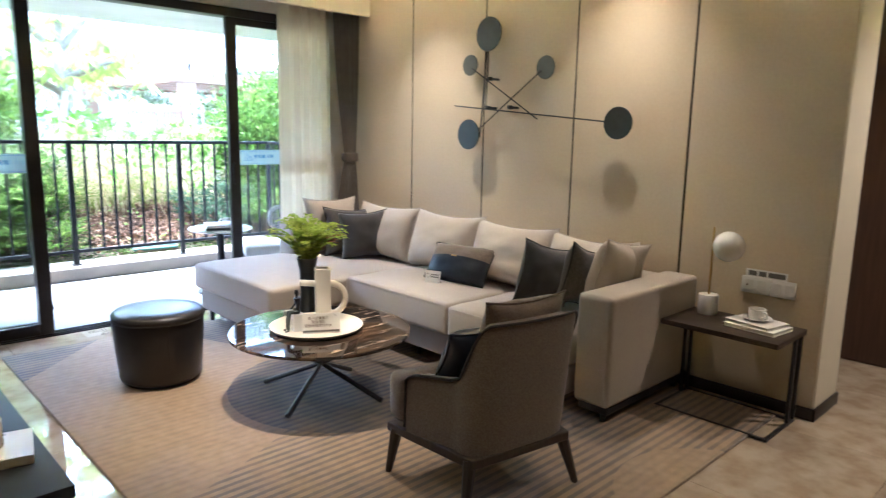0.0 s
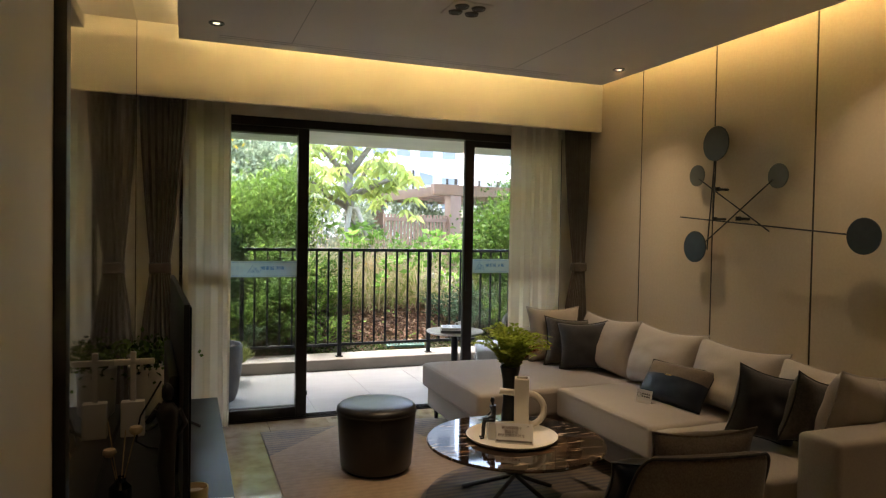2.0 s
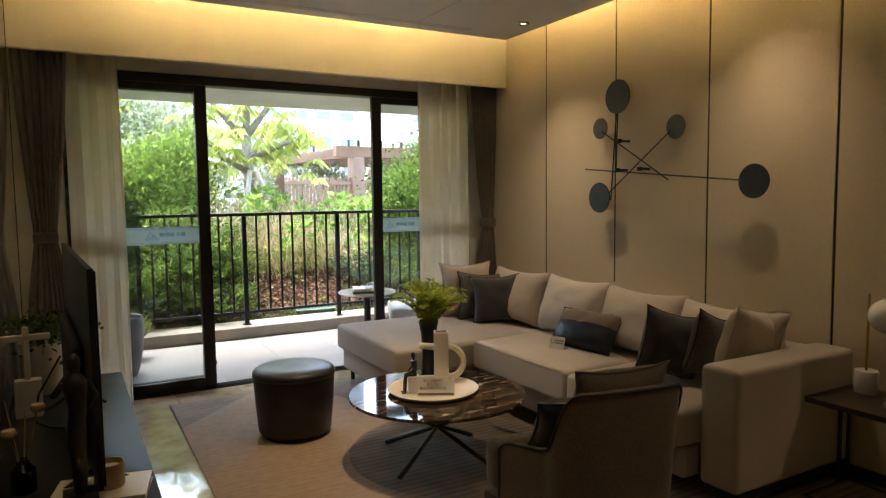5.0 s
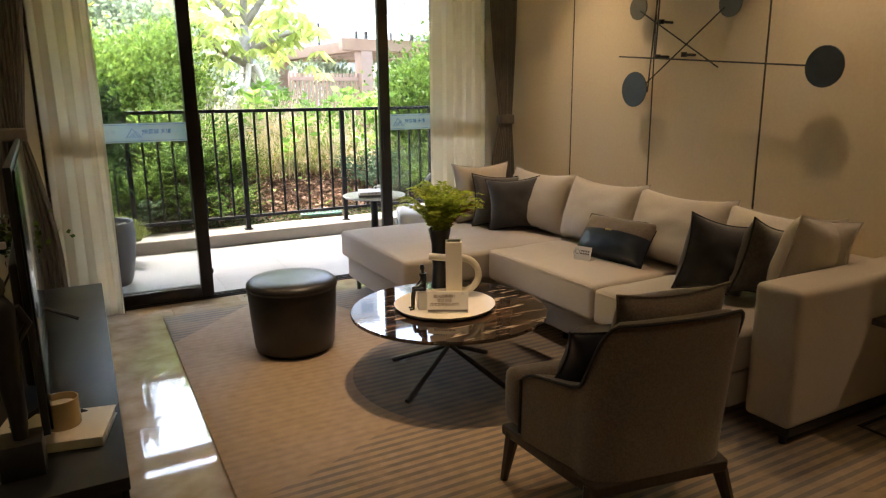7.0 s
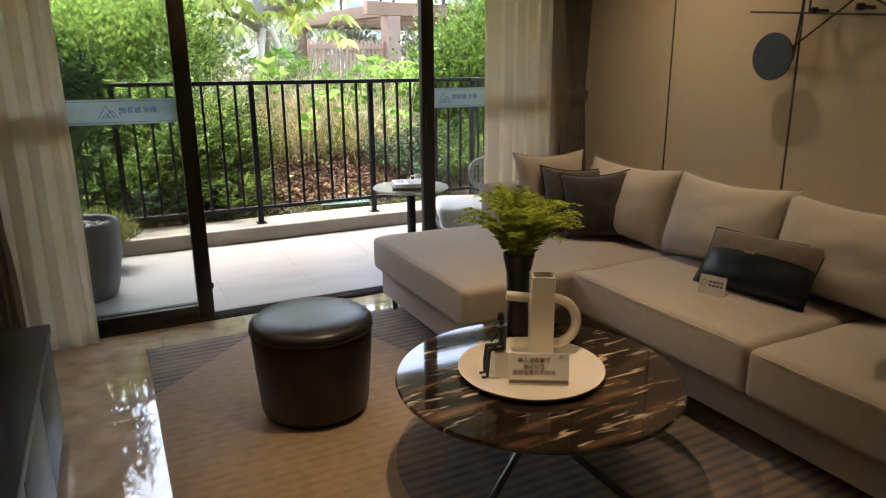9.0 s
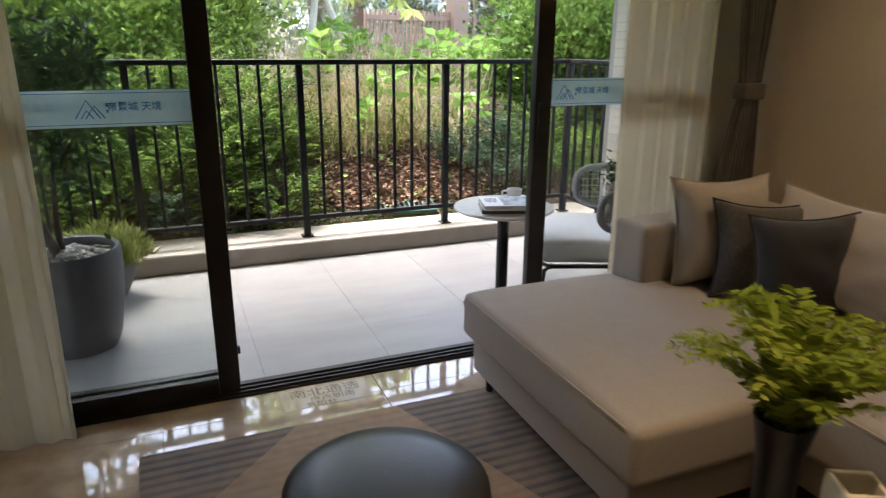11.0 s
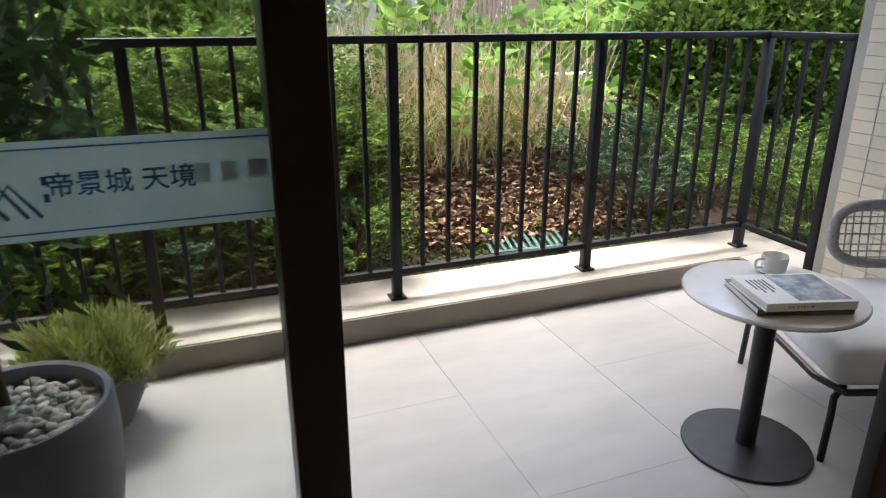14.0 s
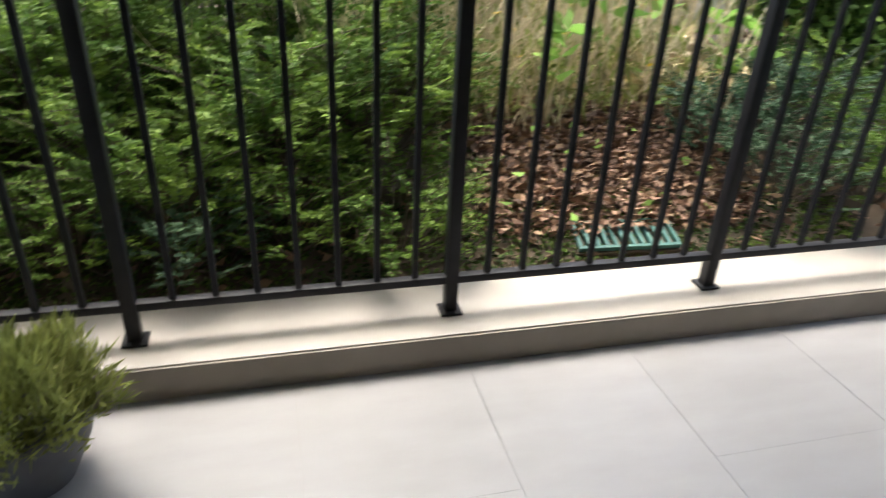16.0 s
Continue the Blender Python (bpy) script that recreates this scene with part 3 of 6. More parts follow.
# television wall: glossy panel with its dark frame
setting("trim_west_frame", box(WL - 0.002, WL + 0.03, 1.90, 1.96, 0, TOP, 0.003), M_BRONZE, "dark metal frame at the glossy wall panel")
M_GLOSS = mat("glossy_beige_stone", (0.30, 0.25, 0.18), 0.05, colour2=(0.24, 0.20, 0.15), scale=2.5, detail=8, spec=0.9, coat=0.6)
setting("wall_west_panel", box(WL, WL + 0.012, 1.964, 4.59, 0, TOP), M_GLOSS, "glossy stone panel behind the television")
setting("trim_west_inlay", box(WL + 0.0005, WL + 0.014, 4.592, 4.60, 0, TOP), M_GOLDGROOVE, "dark inlay strip at the end of the glossy panel")


# ---- sliding balcony door ----
door = thing("sliding_door", (0, 4.945, 0), "dark bronze aluminium sliding glass door, middle leaf open", "sliding door")
frame_head = part("frame_head", box(0.2, 3.2, -0.045, 0.075, 2.125, 2.186, 0.004), M_BRONZE, door)
part("frame_jamb", box(0.2, 0.245, -0.045, 0.075, 0.0, 2.124, 0.004), M_BRONZE, door)
part("frame_jamb", box(3.155, 3.2, -0.045, 0.075, 0.0, 2.124, 0.004), M_BRONZE, door)
track = part("track", box(0.246, 3.154, -0.045, 0.075, -0.01, 0.006, 0.002), M_BRONZE, door)
for dy in (-0.03, 0.0, 0.03):
    part("track_rib", box(0.25, 3.15, dy - 0.003, dy + 0.003, 0.006, 0.016), M_BRONZE, track)


def sash(x0, x1, y, wide0, wide1):
    s = part("sash_stile", box(x0, x0 + wide0, y - 0.02, y + 0.02, 0.017, 2.123, 0.004), M_BRONZE, door)
    part("sash_stile", box(x1 - wide1, x1, y - 0.02, y + 0.02, 0.017, 2.123, 0.004), M_BRONZE, door)
    part("sash_rail", box(x0 + wide0, x1 - wide1, y - 0.017, y + 0.017, 0.017, 0.085, 0.003), M_BRONZE, door)
    part("sash_rail", box(x0 + wide0, x1 - wide1, y - 0.017, y + 0.017, 2.075, 2.123, 0.003), M_BRONZE, door)
    g = part("glass_pane", box(x0 + wide0 + 0.001, x1 - wide1 - 0.001, y - 0.003, y + 0.003, 0.086, 2.074), M_GLASS, door, "clear glass pane with a printed film band")
    g.visible_shadow = False
    return g


pane_left = sash(0.246, 1.085, -0.012, 0.05, 0.078)
sash(0.25, 1.06, 0.042, 0.05, 0.05)
pane_right = sash(2.325, 3.154, -0.012, 0.078, 0.05)
part("pull_handle", box(2.339, 2.359, -0.045, -0.033, 0.92, 1.08, 0.005), M_BLACKMETAL, door)
part("bumper", box(1.087, 1.097, 0.0, 0.02, 0.16, 0.19, 0.003), M_BLACKMETAL, door)


def film_band(pane, x0, x1, zc, h, start):
    """Milky safety film with border lines, a mountain mark and lettering."""
    y = -0.0165
    band = part("film_band", box(x0, x1, y - 0.0006, y, zc - h / 2, zc + h / 2), M_FILM, pane, "milky film band with blue print")
    for dz in (h / 2 - 0.009, -h / 2 + 0.009):
        part("border_line", box(x0, x1, y - 0.0012, y - 0.0007, zc + dz - 0.001, zc + dz + 0.001), M_FILMBLUE, pane)
    cx = start
    while cx < x1 - 0.05:
        bm = bmesh.new()
        for px, top, foot in ((-0.006, 0.058, 0.036), (0.016, 0.040, 0.028), (-0.008, 0.026, 0.018)):
            tube([(cx + px - foot, y - 0.001, zc - 0.03), (cx + px, y - 0.001, zc - 0.03 + top), (cx + px + foot, y - 0.001, zc - 0.03)], 0.0024, 4, bm)
        part("mountain_mark", bm, M_FILMBLUE, pane, "blue mountain outline mark")
        words("lettering", "帝景城 天境", 0.031, M_FILMBLUE, pane, pose(cx + 0.134, y - 0.001, zc + 0.004, 90), bold=0.00025)
        for dz in (0.012, -0.008):
            part("small_print", box(cx + 0.049, cx + 0.055, y - 0.0012, y - 0.0007, zc + dz - 0.005, zc + dz + 0.005), M_FILMBLUE, pane)
        for dx, wd in ((0.21, 0.022), (0.245, 0.02), (0.278, 0.024)):
            part("faded_print", box(cx + dx, cx + dx + wd, y - 0.0012, y - 0.0007, zc - 0.004, zc + 0.020), M_FILMSOFT, pane) if cx + dx + wd < x1 else None
        for i in range(7):
            part("small_print", box(cx + 0.075 + i * 0.016, cx + 0.08 + i * 0.016, y - 0.0012, y - 0.0007, zc - 0.030, zc - 0.026), M_FILMSOFT, pane)
        cx += 0.40


film_band(pane_left, 0.30, 1.006, 1.099, 0.116, 0.70 - 0.40)
film_band(pane_right, 2.404, 3.10, 1.118, 0.112, 2.475)


def curtain(name, x0, x1, y, z0, z1, material, label, waist=None, folds=7, depth=0.035, seed=0):
    """Hanging cloth in soft folds; waist gathers it at tie-back height: (x centre, half width, z)."""
    bm = bmesh.new()
    nx, nz = folds * 10, 28
    rng = random.Random(seed)
    ph = [rng.uniform(-0.6, 0.6) for _ in range(folds + 1)]
    grid = []
    for j in range(nz + 1):
        z = z0 + (z1 - z0) * j / nz
        row = []
        for i in range(nx + 1):
            u = i / nx
            x = x0 + (x1 - x0) * u
            amp = depth * (0.8 + 0.35 * noise.noise(Vector((u * 5, z * 0.8, seed))))
            if waist:
                cx, hw, zw = waist
                t = max(0.0, 1 - abs(z - zw) / (1.25 if z > zw else 0.75)) ** 1.6
                x = x * (1 - t) + (cx + (u - 0.5) * 2 * hw) * t
                amp *= 1 - 0.45 * t
            a = 2 * math.pi * folds * (u + 0.05 * math.sin(5 * u + seed)) + 1.1 * noise.noise(Vector((u * 3, z * 0.5, seed + 4)))
            row.append(bm.verts.new((x + 0.006 * math.sin(2 * a), y + amp * math.sin(a), z)))
        grid.append(row)
    for j in range(nz):
        for i in range(nx):
            bm.faces.new((grid[j][i], grid[j][i + 1], grid[j + 1][i + 1], grid[j + 1][i]))
    c = thing(name, (0, 0, 0), label, "curtain")
    ob = part("cloth", bm, material, c, "", 180)
    mod = ob.modifiers.new("thickness", "SOLIDIFY")
    mod.thickness = 0.0015
    if waist:
        cx, hw, zw = waist
        part("tie_band", box(cx - hw - 0.012, cx + hw + 0.012, y - depth - 0.008, y + depth + 0.008, zw - 0.035, zw + 0.035, 0.015, 3), material, c, "matching tie-back band")
    part("curtain_rail", box(x0, x1, y - 0.012, y + 0.012, z1, z1 + 0.02), M_WHITE, c)
    return c


curtain("sheer_curtain", 0.22, 0.535, 4.80, 0.012, 2.35, M_SHEER, "ivory sheer curtain hanging to the marble floor", None, 4, 0.015, 1)
curtain("drape_curtain", -0.04, 0.25, 4.72, 0.012, 2.35, M_DRAPE, "grey brown drape gathered by a tie-back band", (0.09, 0.055, 1.12), 8, 0.03, 2)
curtain("sheer_curtain", 2.67, 3.14, 4.80, 0.012, 2.35, M_SHEER, "ivory sheer curtain hanging beside the sofa", None, 5, 0.017, 3)
curtain("drape_curtain", 3.10, 3.37, 4.72, 0.012, 2.35, M_DRAPE, "grey brown drape tied back behind the sofa corner", (3.27, 0.05, 1.12), 8, 0.03, 4)


# ---- living room furniture ----
rug = tagged(part("rug", box(0.728, 3.30, 1.285, 4.605, 0.0, 0.012, 0.004, 1), M_RUG), "sand and blue-grey woven rug with striped curved fields", "rug")


def seat_block(x0, x1, y0, y1, z0, z1, seed):
    """A filled seat cushion: rounded block with a crowned, slightly rumpled top and soft side bulge."""
    bm = box(x0, x1, y0, y1, z0, z1, 0.03, 4)
    bmesh.ops.subdivide_edges(bm, edges=[e for e in bm.edges if e.calc_length() > 0.2], cuts=9, use_grid_fill=True)
    for v in bm.verts:
        u, w = 2 * (v.co.x - x0) / (x1 - x0) - 1, 2 * (v.co.y - y0) / (y1 - y0) - 1
        h = (v.co.z - z0) / (z1 - z0)
        lump = noise.noise(Vector((v.co.x * 4, v.co.y * 4, seed))) * 0.007 + noise.noise(Vector((v.co.x * 11, v.co.y * 11, seed))) * 0.0025
        crown = max(0.0, (1 - u ** 4) * (1 - w ** 4))
        v.co.z += h * (0.016 * crown + lump) - 0.006 * h * (1 - crown)
        v.co.x += 0.008 * u * (1 - w ** 4) * math.sin(math.pi * h)
        v.co.y += 0.002 * w * (1 - u ** 4) * math.sin(math.pi * h)
    return bm


def seat_seam(x0, x1, y0, y1, z):
    """Piped seam along the upper front edge of a seat cushion."""
    n = 16
    return tube([(x0 - 0.0015 - 0.006 * math.sin(math.pi * i / n), y0 + 0.04 + (y1 - y0 - 0.08) * i / n, z + 0.003 * math.sin(math.pi * i / n)) for i in range(n + 1)], 0.0022, 6)


def sofa():
    s = thing("sectional_sofa", (0, 0, 0), "oatmeal linen corner sofa with chaise and loose back cushions", "sofa")
    part("chaise_base", box(1.925, 3.30, 3.645, 4.61, 0.10, 0.25, 0.02, 3), M_SOFA, s)
    part("base", box(2.49, 3.30, 1.98, 3.64, 0.10, 0.25, 0.02, 3), M_SOFA, s)
    part("chaise_cushion", seat_block(1.885, 3.10, 3.60, 4.625, 0.252, 0.425, 3), M_SOFA, s, "", 180)
    part("seat_cushion", seat_block(2.415, 3.10, 2.685, 3.597, 0.252, 0.435, 5), M_SOFA, s, "", 180)
    part("seat_cushion", seat_block(2.415, 3.10, 1.962, 2.682, 0.252, 0.425, 8), M_SOFA, s, "", 180)
    for q in ((1.885, 3.10, 3.60, 4.625, 0.412), (2.415, 3.10, 2.685, 3.597, 0.422), (2.415, 3.10, 1.962, 2.682, 0.412)):
        part("seat_seam", seat_seam(*q), M_SOFA2, s)
    part("back_frame", box(3.14, 3.35, 1.94, 4.40, 0.10, 0.60, 0.03, 4), M_SOFA, s)
    part("armrest", box(2.53, 3.35, 1.75, 1.938, 0.10, 0.62, 0.03, 4), M_SOFA, s)
    part("arm_plinth", box(2.56, 3.33, 1.765, 1.93, 0.06, 0.0995, 0.004, 1), M_BLACKMETAL, s, "recessed black plinth")
    part("end_armrest", box(2.53, 3.35, 4.41, 4.60, 0.405, 0.66, 0.03, 4), M_SOFA, s)
    for x, y in ((1.985, 4.575), (1.985, 3.70), (2.60, 3.1), (2.60, 1.81), (3.28, 1.81), (3.2, 4.55), (2.6, 2.2)):
        part("leg", lathe([(0, 0), (0.014, 0), (0.018, 0.10), (0, 0.10)], 12, (x, y, 0.0125)), M_BLACKMETAL, s, "slim black metal leg")
    k = 1
    for y, w, top in ((3.985, 0.66, 0.40), (3.35, 0.63, 0.40), (2.78, 0.63, 0.39), (2.205, 0.62, 0.375)):
        c = part("back_cushion", pillow(w, top, 0.26, 22, 0.19, k, 0.35), M_SOFA2, s, "", 70)
        c.matrix_basis = pose(3.00, y, 0.425, -14, 0, -90)
        seam = part("seam", pillow_seam(w, top, 0.19, 14, sag=0.35), M_SOFA, c)
        k += 1
    return s


sofa()


def cushion(at, w, h, d, material, label, seed, pinch=0.30, piping=None, group="sofa cushions"):
    c = thing("throw_cushion", at, label, "cushion", group)
    part("cover", pillow(w, h, d * 1.1, 18, pinch, seed), material, c, "", 70)
    part("piping", pillow_seam(w, h, pinch, 12, 0.0045), piping or material, c)
    return c


cushion(pose(2.83, 4.315, 0.43, -11, 0, -10), 0.42, 0.42, 0.18, M_SOFA2, "oatmeal linen throw cushion leaning on the sofa end", 11)
cushion(pose(2.84, 4.14, 0.43, -16, 3, -20), 0.37, 0.36, 0.15, M_MIDPIL, "grey brown piped throw cushion on the sofa chaise", 12, piping=M_PIPING)
cushion(pose(2.86, 3.965, 0.432, -14, -3, -28), 0.36, 0.35, 0.16, M_GREYPIL, "charcoal square throw cushion on the sofa chaise", 13)
lumbar = thing("throw_cushion", pose(2.76, 2.99, 0.446, -35, 0, -80), "two-tone lumbar cushion, grey cloth over navy leather", "cushion", "sofa cushions")
for nm, low, cloth, note in (("cover", 0, M_TAN, "grey-brown cloth half"), ("leather_panel", 1, M_BLUEVEL, "glossy navy leather half")):
    bm = pillow(0.44, 0.25, 0.14, 20, 0.09, 14)
    drop = [f for f in bm.faces if (f.calc_center_median().z < 0.152) != bool(low)]
    bmesh.ops.delete(bm, geom=drop, context="FACES")
    part(nm, bm, cloth, lumbar, note, 180)
part("piping", pillow_seam(0.44, 0.25, 0.09, 12, 0.0035), M_PIPING, lumbar)
part("brand_tab", box(-0.03, 0.01, -0.0745, -0.0705, 0.143, 0.151, 0.001, 1), M_BRASS, lumbar, "small brass tab")

cushion(pose(2.70, 2.29, 0.452, -2, 14, -16), 0.34, 0.33, 0.17, M_GREYPIL, "charcoal throw cushion on the sofa seat", 15)
cushion(pose(2.84, 2.175, 0.452, 6, 16, 4), 0.34, 0.32, 0.14, M_MIDPIL, "grey brown throw cushion near the sofa arm", 16, piping=M_PIPING)
cushion(pose(2.96, 2.07, 0.452, 12, 9, 10), 0.44, 0.36, 0.18, M_SOFA2, "large oatmeal throw cushion leaning on the sofa arm", 17, 0.18)


def sign_stand(at, w, h, label):
    """A folded acrylic tent card with a printed face."""
    s = thing("table_sign", at, label, "sign")
    f = part("face", box(-w / 2, w / 2, -0.002, 0.002, 0.002, h, 0.001, 1), M_WHITE, s)
    f.matrix_basis = pose(0, 0, 0, -14)
    part("foot", box(-w / 2, w / 2, 0.0, 0.05, 0.0, 0.003, 0.001, 1), M_GLASS, s, "clear foot")
    return s, f


seat_sign, face = sign_stand(pose(2.645, 3.045, 0.449, 0, 0, -72), 0.10, 0.075, "small white tent sign standing on the sofa seat")
part("badge", tube(arc((-0.03, -0.003, 0.045), 0.012, 0, 360, 14)[:-1], 0.0012, 4, closed=True), M_GREYINK, face, "round grey mark")
for i, z in enumerate((0.052, 0.038)):
    for k in range(4):
        part("print_bar", box(-0.012 + k * 0.014, -0.002 + k * 0.014, -0.0032, -0.0021, z - 0.004, z + 0.004), M_GREYINK, face)


def coffee_table():
    t = thing("coffee_table", (1.812, 2.965, 0.012), "round dark marble coffee table on crossed steel legs", "coffee table")
    top = part("tabletop", lathe([(0, 0.318), (0.43, 0.318), (0.448, 0.324), (0.45, 0.332), (0.446, 0.338), (0, 0.338)], 72), M_TABLETOP, t, "polished dark brown marble with pale veins", 30)
    bm = lathe([(0, 0.146), (0.014, 0.146), (0.018, 0.162), (0.014, 0.178), (0, 0.178)], 20)
    part("hub", bm, M_STEEL, t)
    for a in (208.5, 296.6, 116.6, 28.5):
        x, y = 0.338 * math.cos(radians(a)), 0.338 * math.sin(radians(a))
        part("leg", tube([(-x * 0.92, -y * 0.92, 0.315), (-x * 0.03, -y * 0.03, 0.162), (x, y, 0.008)], [0.010, 0.011, 0.013], 8), M_STEEL, t, "flat gunmetal leg")
    return t


coffee_table()
TT = 0.3505
tray = thing("serving_tray", (1.80, 2.985, TT), "round white tray on the marble coffee table", "tray")
part("plate", lathe([(0, 0.004), (0.205, 0.004), (0.225, 0.02), (0.232, 0.02), (0.212, 0), (0, 0)], 48), M_WHITECER, tray)
part("foot_ring", lathe([(0.15, 0.0), (0.165, 0.0), (0.165, 0.0035), (0.15, 0.0035)], 40), M_DARKWOOD, tray)
TR = TT + 0.0045

jug = thing("ceramic_jug", pose(1.905, 3.085, TR, 0, 0, -28) @ Matrix.Scale(1.17, 4), "cream square ceramic vase with a looped handle", "vase")
bm = bmesh.new()
for q in ((-0.033, 0.033, -0.033, -0.024), (-0.033, 0.033, 0.024, 0.033), (-0.033, -0.024, -0.024, 0.024), (0.024, 0.033, -0.024, 0.024)):
    box(*q, 0.0, 0.235, 0.002, 1, bm)
box(-0.024, 0.024, -0.024, 0.024, 0.0, 0.02, 0, 1, bm)
part("body", bm, M_WHITECER, jug)
part("handle", tube([(0.02, 0, 0.165)] + arc((0.03, 0, 0.095), 0.07, 85, -75, 14) + [(0.03, 0, 0.03)], 0.014, 12), M_WHITECER, jug, "looped tube handle", 180)
part("spout", tube([(-0.028, 0, 0.165), (-0.10, 0, 0.172)], 0.014, 12), M_WHITECER, jug, "straight tube spout", 60)

vase = thing("plant_vase", (1.915, 3.245, TT), "black ceramic vase holding green and rust fern fronds", "vase")
part("body", lathe([(0, 0), (0.042, 0), (0.046, 0.02), (0.036, 0.12), (0.042, 0.24), (0.056, 0.31), (0.051, 0.31), (0.036, 0.24), (0.0, 0.22)], 32), M_BLACKVASE, vase, "", 60)


def frond(bm_pts, root, a, spread, height, n=30, size=0.034, rng=None):
    """Leaf places along one arching fern stem."""
    stem = []
    for i in range(n + 1):
        u = i / n
        r = spread * u ** 1.3
        stem.append(Vector(root) + Vector((math.cos(a) * r, math.sin(a) * r, height * (u - 0.42 * u * u * u))))
    side = Vector((-math.sin(a), math.cos(a), 0))
    for i in range(6, n + 1):
        u = i / n
        d = (stem[i] - stem[i - 1]).normalized()
        for s in (1, -1):
            for w in (0.0,):
                bm_pts.append((stem[i] + d * w * height / n, (side * s * 0.9 + d * 0.45 + Vector((0, 0, rng.uniform(-0.25, 0.1)))), size * (1.25 - 0.75 * u) * (0.6 + 1.0 * min(1, u * 3))))
    return stem


def fern(owner, root, count, spread, height, material, seed, size=0.034, arc_from=0, arc_to=360):
    rng = random.Random(seed)
    pts, bm = [], bmesh.new()
    for i in range(count):
        a = radians(arc_from + (arc_to - arc_from) * (i + rng.random() * 0.8) / count)
        k = rng.uniform(0.35, 1.0)
        st = frond(pts, root, a, spread * k, height * rng.uniform(0.75, 1.1) * (1.25 - 0.45 * k), size=size, rng=rng)
        tube(st[::3], [0.0022 - 0.0015 * j / 6 for j in range(len(st[::3]))], 5, bm)
    part("stem", bm, material, owner)
    p, w = np.array([q[0][:] for q in pts]), np.array([q[1][:] for q in pts])
    leaves("crown", p, w, np.array([q[2] for q in pts]), np.array([q[2] * 0.32 for q in pts]), material, owner)


fern(vase, (0, 0, 0.25), 58, 0.225, 0.43, L_HOUSE, 5, 0.028)
rust = thing("rust_fern", (1.935, 3.24, TT + 0.315), "rust brown fern frond in the black vase", "plant")
fern(rust, (0, 0, -0.03), 6, 0.24, 0.24, L_RUST, 9, 0.024, -50, 25)

figure = thing("figurine", pose(1.70, 3.0, TR, 0, 0, -105), "black abstract seated figurine on a white cube", "figurine")
part("cube_seat", box(-0.028, 0.028, -0.028, 0.028, 0.0, 0.085, 0.003), M_WHITEMARBLE, figure, "white stone cube")
bm = tube([(0, 0.0, 0.086), (0, 0.004, 0.13), (0, -0.002, 0.165)], [0.014, 0.012, 0.018], 8)
tube([(0, -0.002, 0.166), (0, -0.003, 0.178), (0, -0.004, 0.188), (0, -0.004, 0.205)], [0.006, 0.007, 0.012, 0.008], 8, bm)
for s in (-1, 1):
    tube([(s * 0.012, 0, 0.094), (s * 0.016, -0.043, 0.094), (s * 0.016, -0.048, 0.05), (s * 0.016, -0.05, 0.004), (s * 0.016, -0.066, 0.004)], [0.009, 0.008, 0.007, 0.005, 0.005], 7, bm)
    tube([(s * 0.018, 0, 0.158), (s * 0.026, -0.006, 0.125), (s * 0.02, -0.03, 0.104)], [0.006, 0.005, 0.004], 6, bm)
part("seated_shape", bm, M_BLACKMETAL, figure, "black abstract shape", 60)

tray_sign, face = sign_stand(pose(1.76, 2.882, TR, 0, 0, -30), 0.183, 0.098, "cream tent sign with brown text on the tray")
words("lettering", "嵌入式客餐厅\n独立分区\n盛放全家欢乐时光", 0.0165, M_INK, face, pose(-0.014, -0.0026, 0.056, 90), 0.0003, 1.1)
part("base_band", box(-0.088, 0.088, -0.0032, -0.0021, 0.006, 0.016), M_GREYINK, face, "printed grey landscape strip")
part("mark", tube([(0.06, -0.003, 0.082), (0.066, -0.003, 0.09), (0.072, -0.003, 0.082)], 0.0008, 4), M_GREYINK, face)


def ottoman():
    o = thing("pouf_ottoman", (1.287, 3.695, 0.012), "round black leather ottoman with stitched rim", "ottoman")
    body = [(0, 0.02), (0.195, 0.02), (0.204, 0.035), (0.218, 0.2), (0.226, 0.335), (0.224, 0.342)]
    part("body", lathe(body, 48), M_LEATHER, o, "", 60)
    part("seat_pad", lathe([(0.224, 0.342), (0.230, 0.348), (0.228, 0.365), (0.207, 0.382), (0.14, 0.390), (0, 0.392)], 48), M_LEATHER, o, "padded leather top", 60)
    part("welt", tube(arc((0, 0, 0.343), 0.227, 0, 360, 48, "xy")[:-1], 0.0045, 6, closed=True), M_LEATHER, o)
    for a in (20, 140, 260):
        part("seam", tube([(0.199 * math.cos(radians(a)), 0.199 * math.sin(radians(a)), 0.035), (0.218 * math.cos(radians(a)), 0.218 * math.sin(radians(a)), 0.2), (0.2255 * math.cos(radians(a)), 0.2255 * math.sin(radians(a)), 0.338)], 0.002, 5), M_LEATHER, o)
    part("foot_ring", lathe([(0, 0.0), (0.175, 0.0), (0.175, 0.0205), (0, 0.0205)], 40), M_PLASTIC, o)


ottoman()


def wedge(half_back, half_front, y0, y1, z0, z1, bevel):
    """A rounded block, wider at its front."""
    bm = box(-1, 1, y0, y1, z0, z1)
    for v in bm.verts:
        v.co.x *= half_back if v.co.y < (y0 + y1) / 2 else half_front
    bmesh.ops.bevel(bm, geom=bm.edges[:], offset=bevel, segments=4, profile=0.6, affect="EDGES")
    return bm


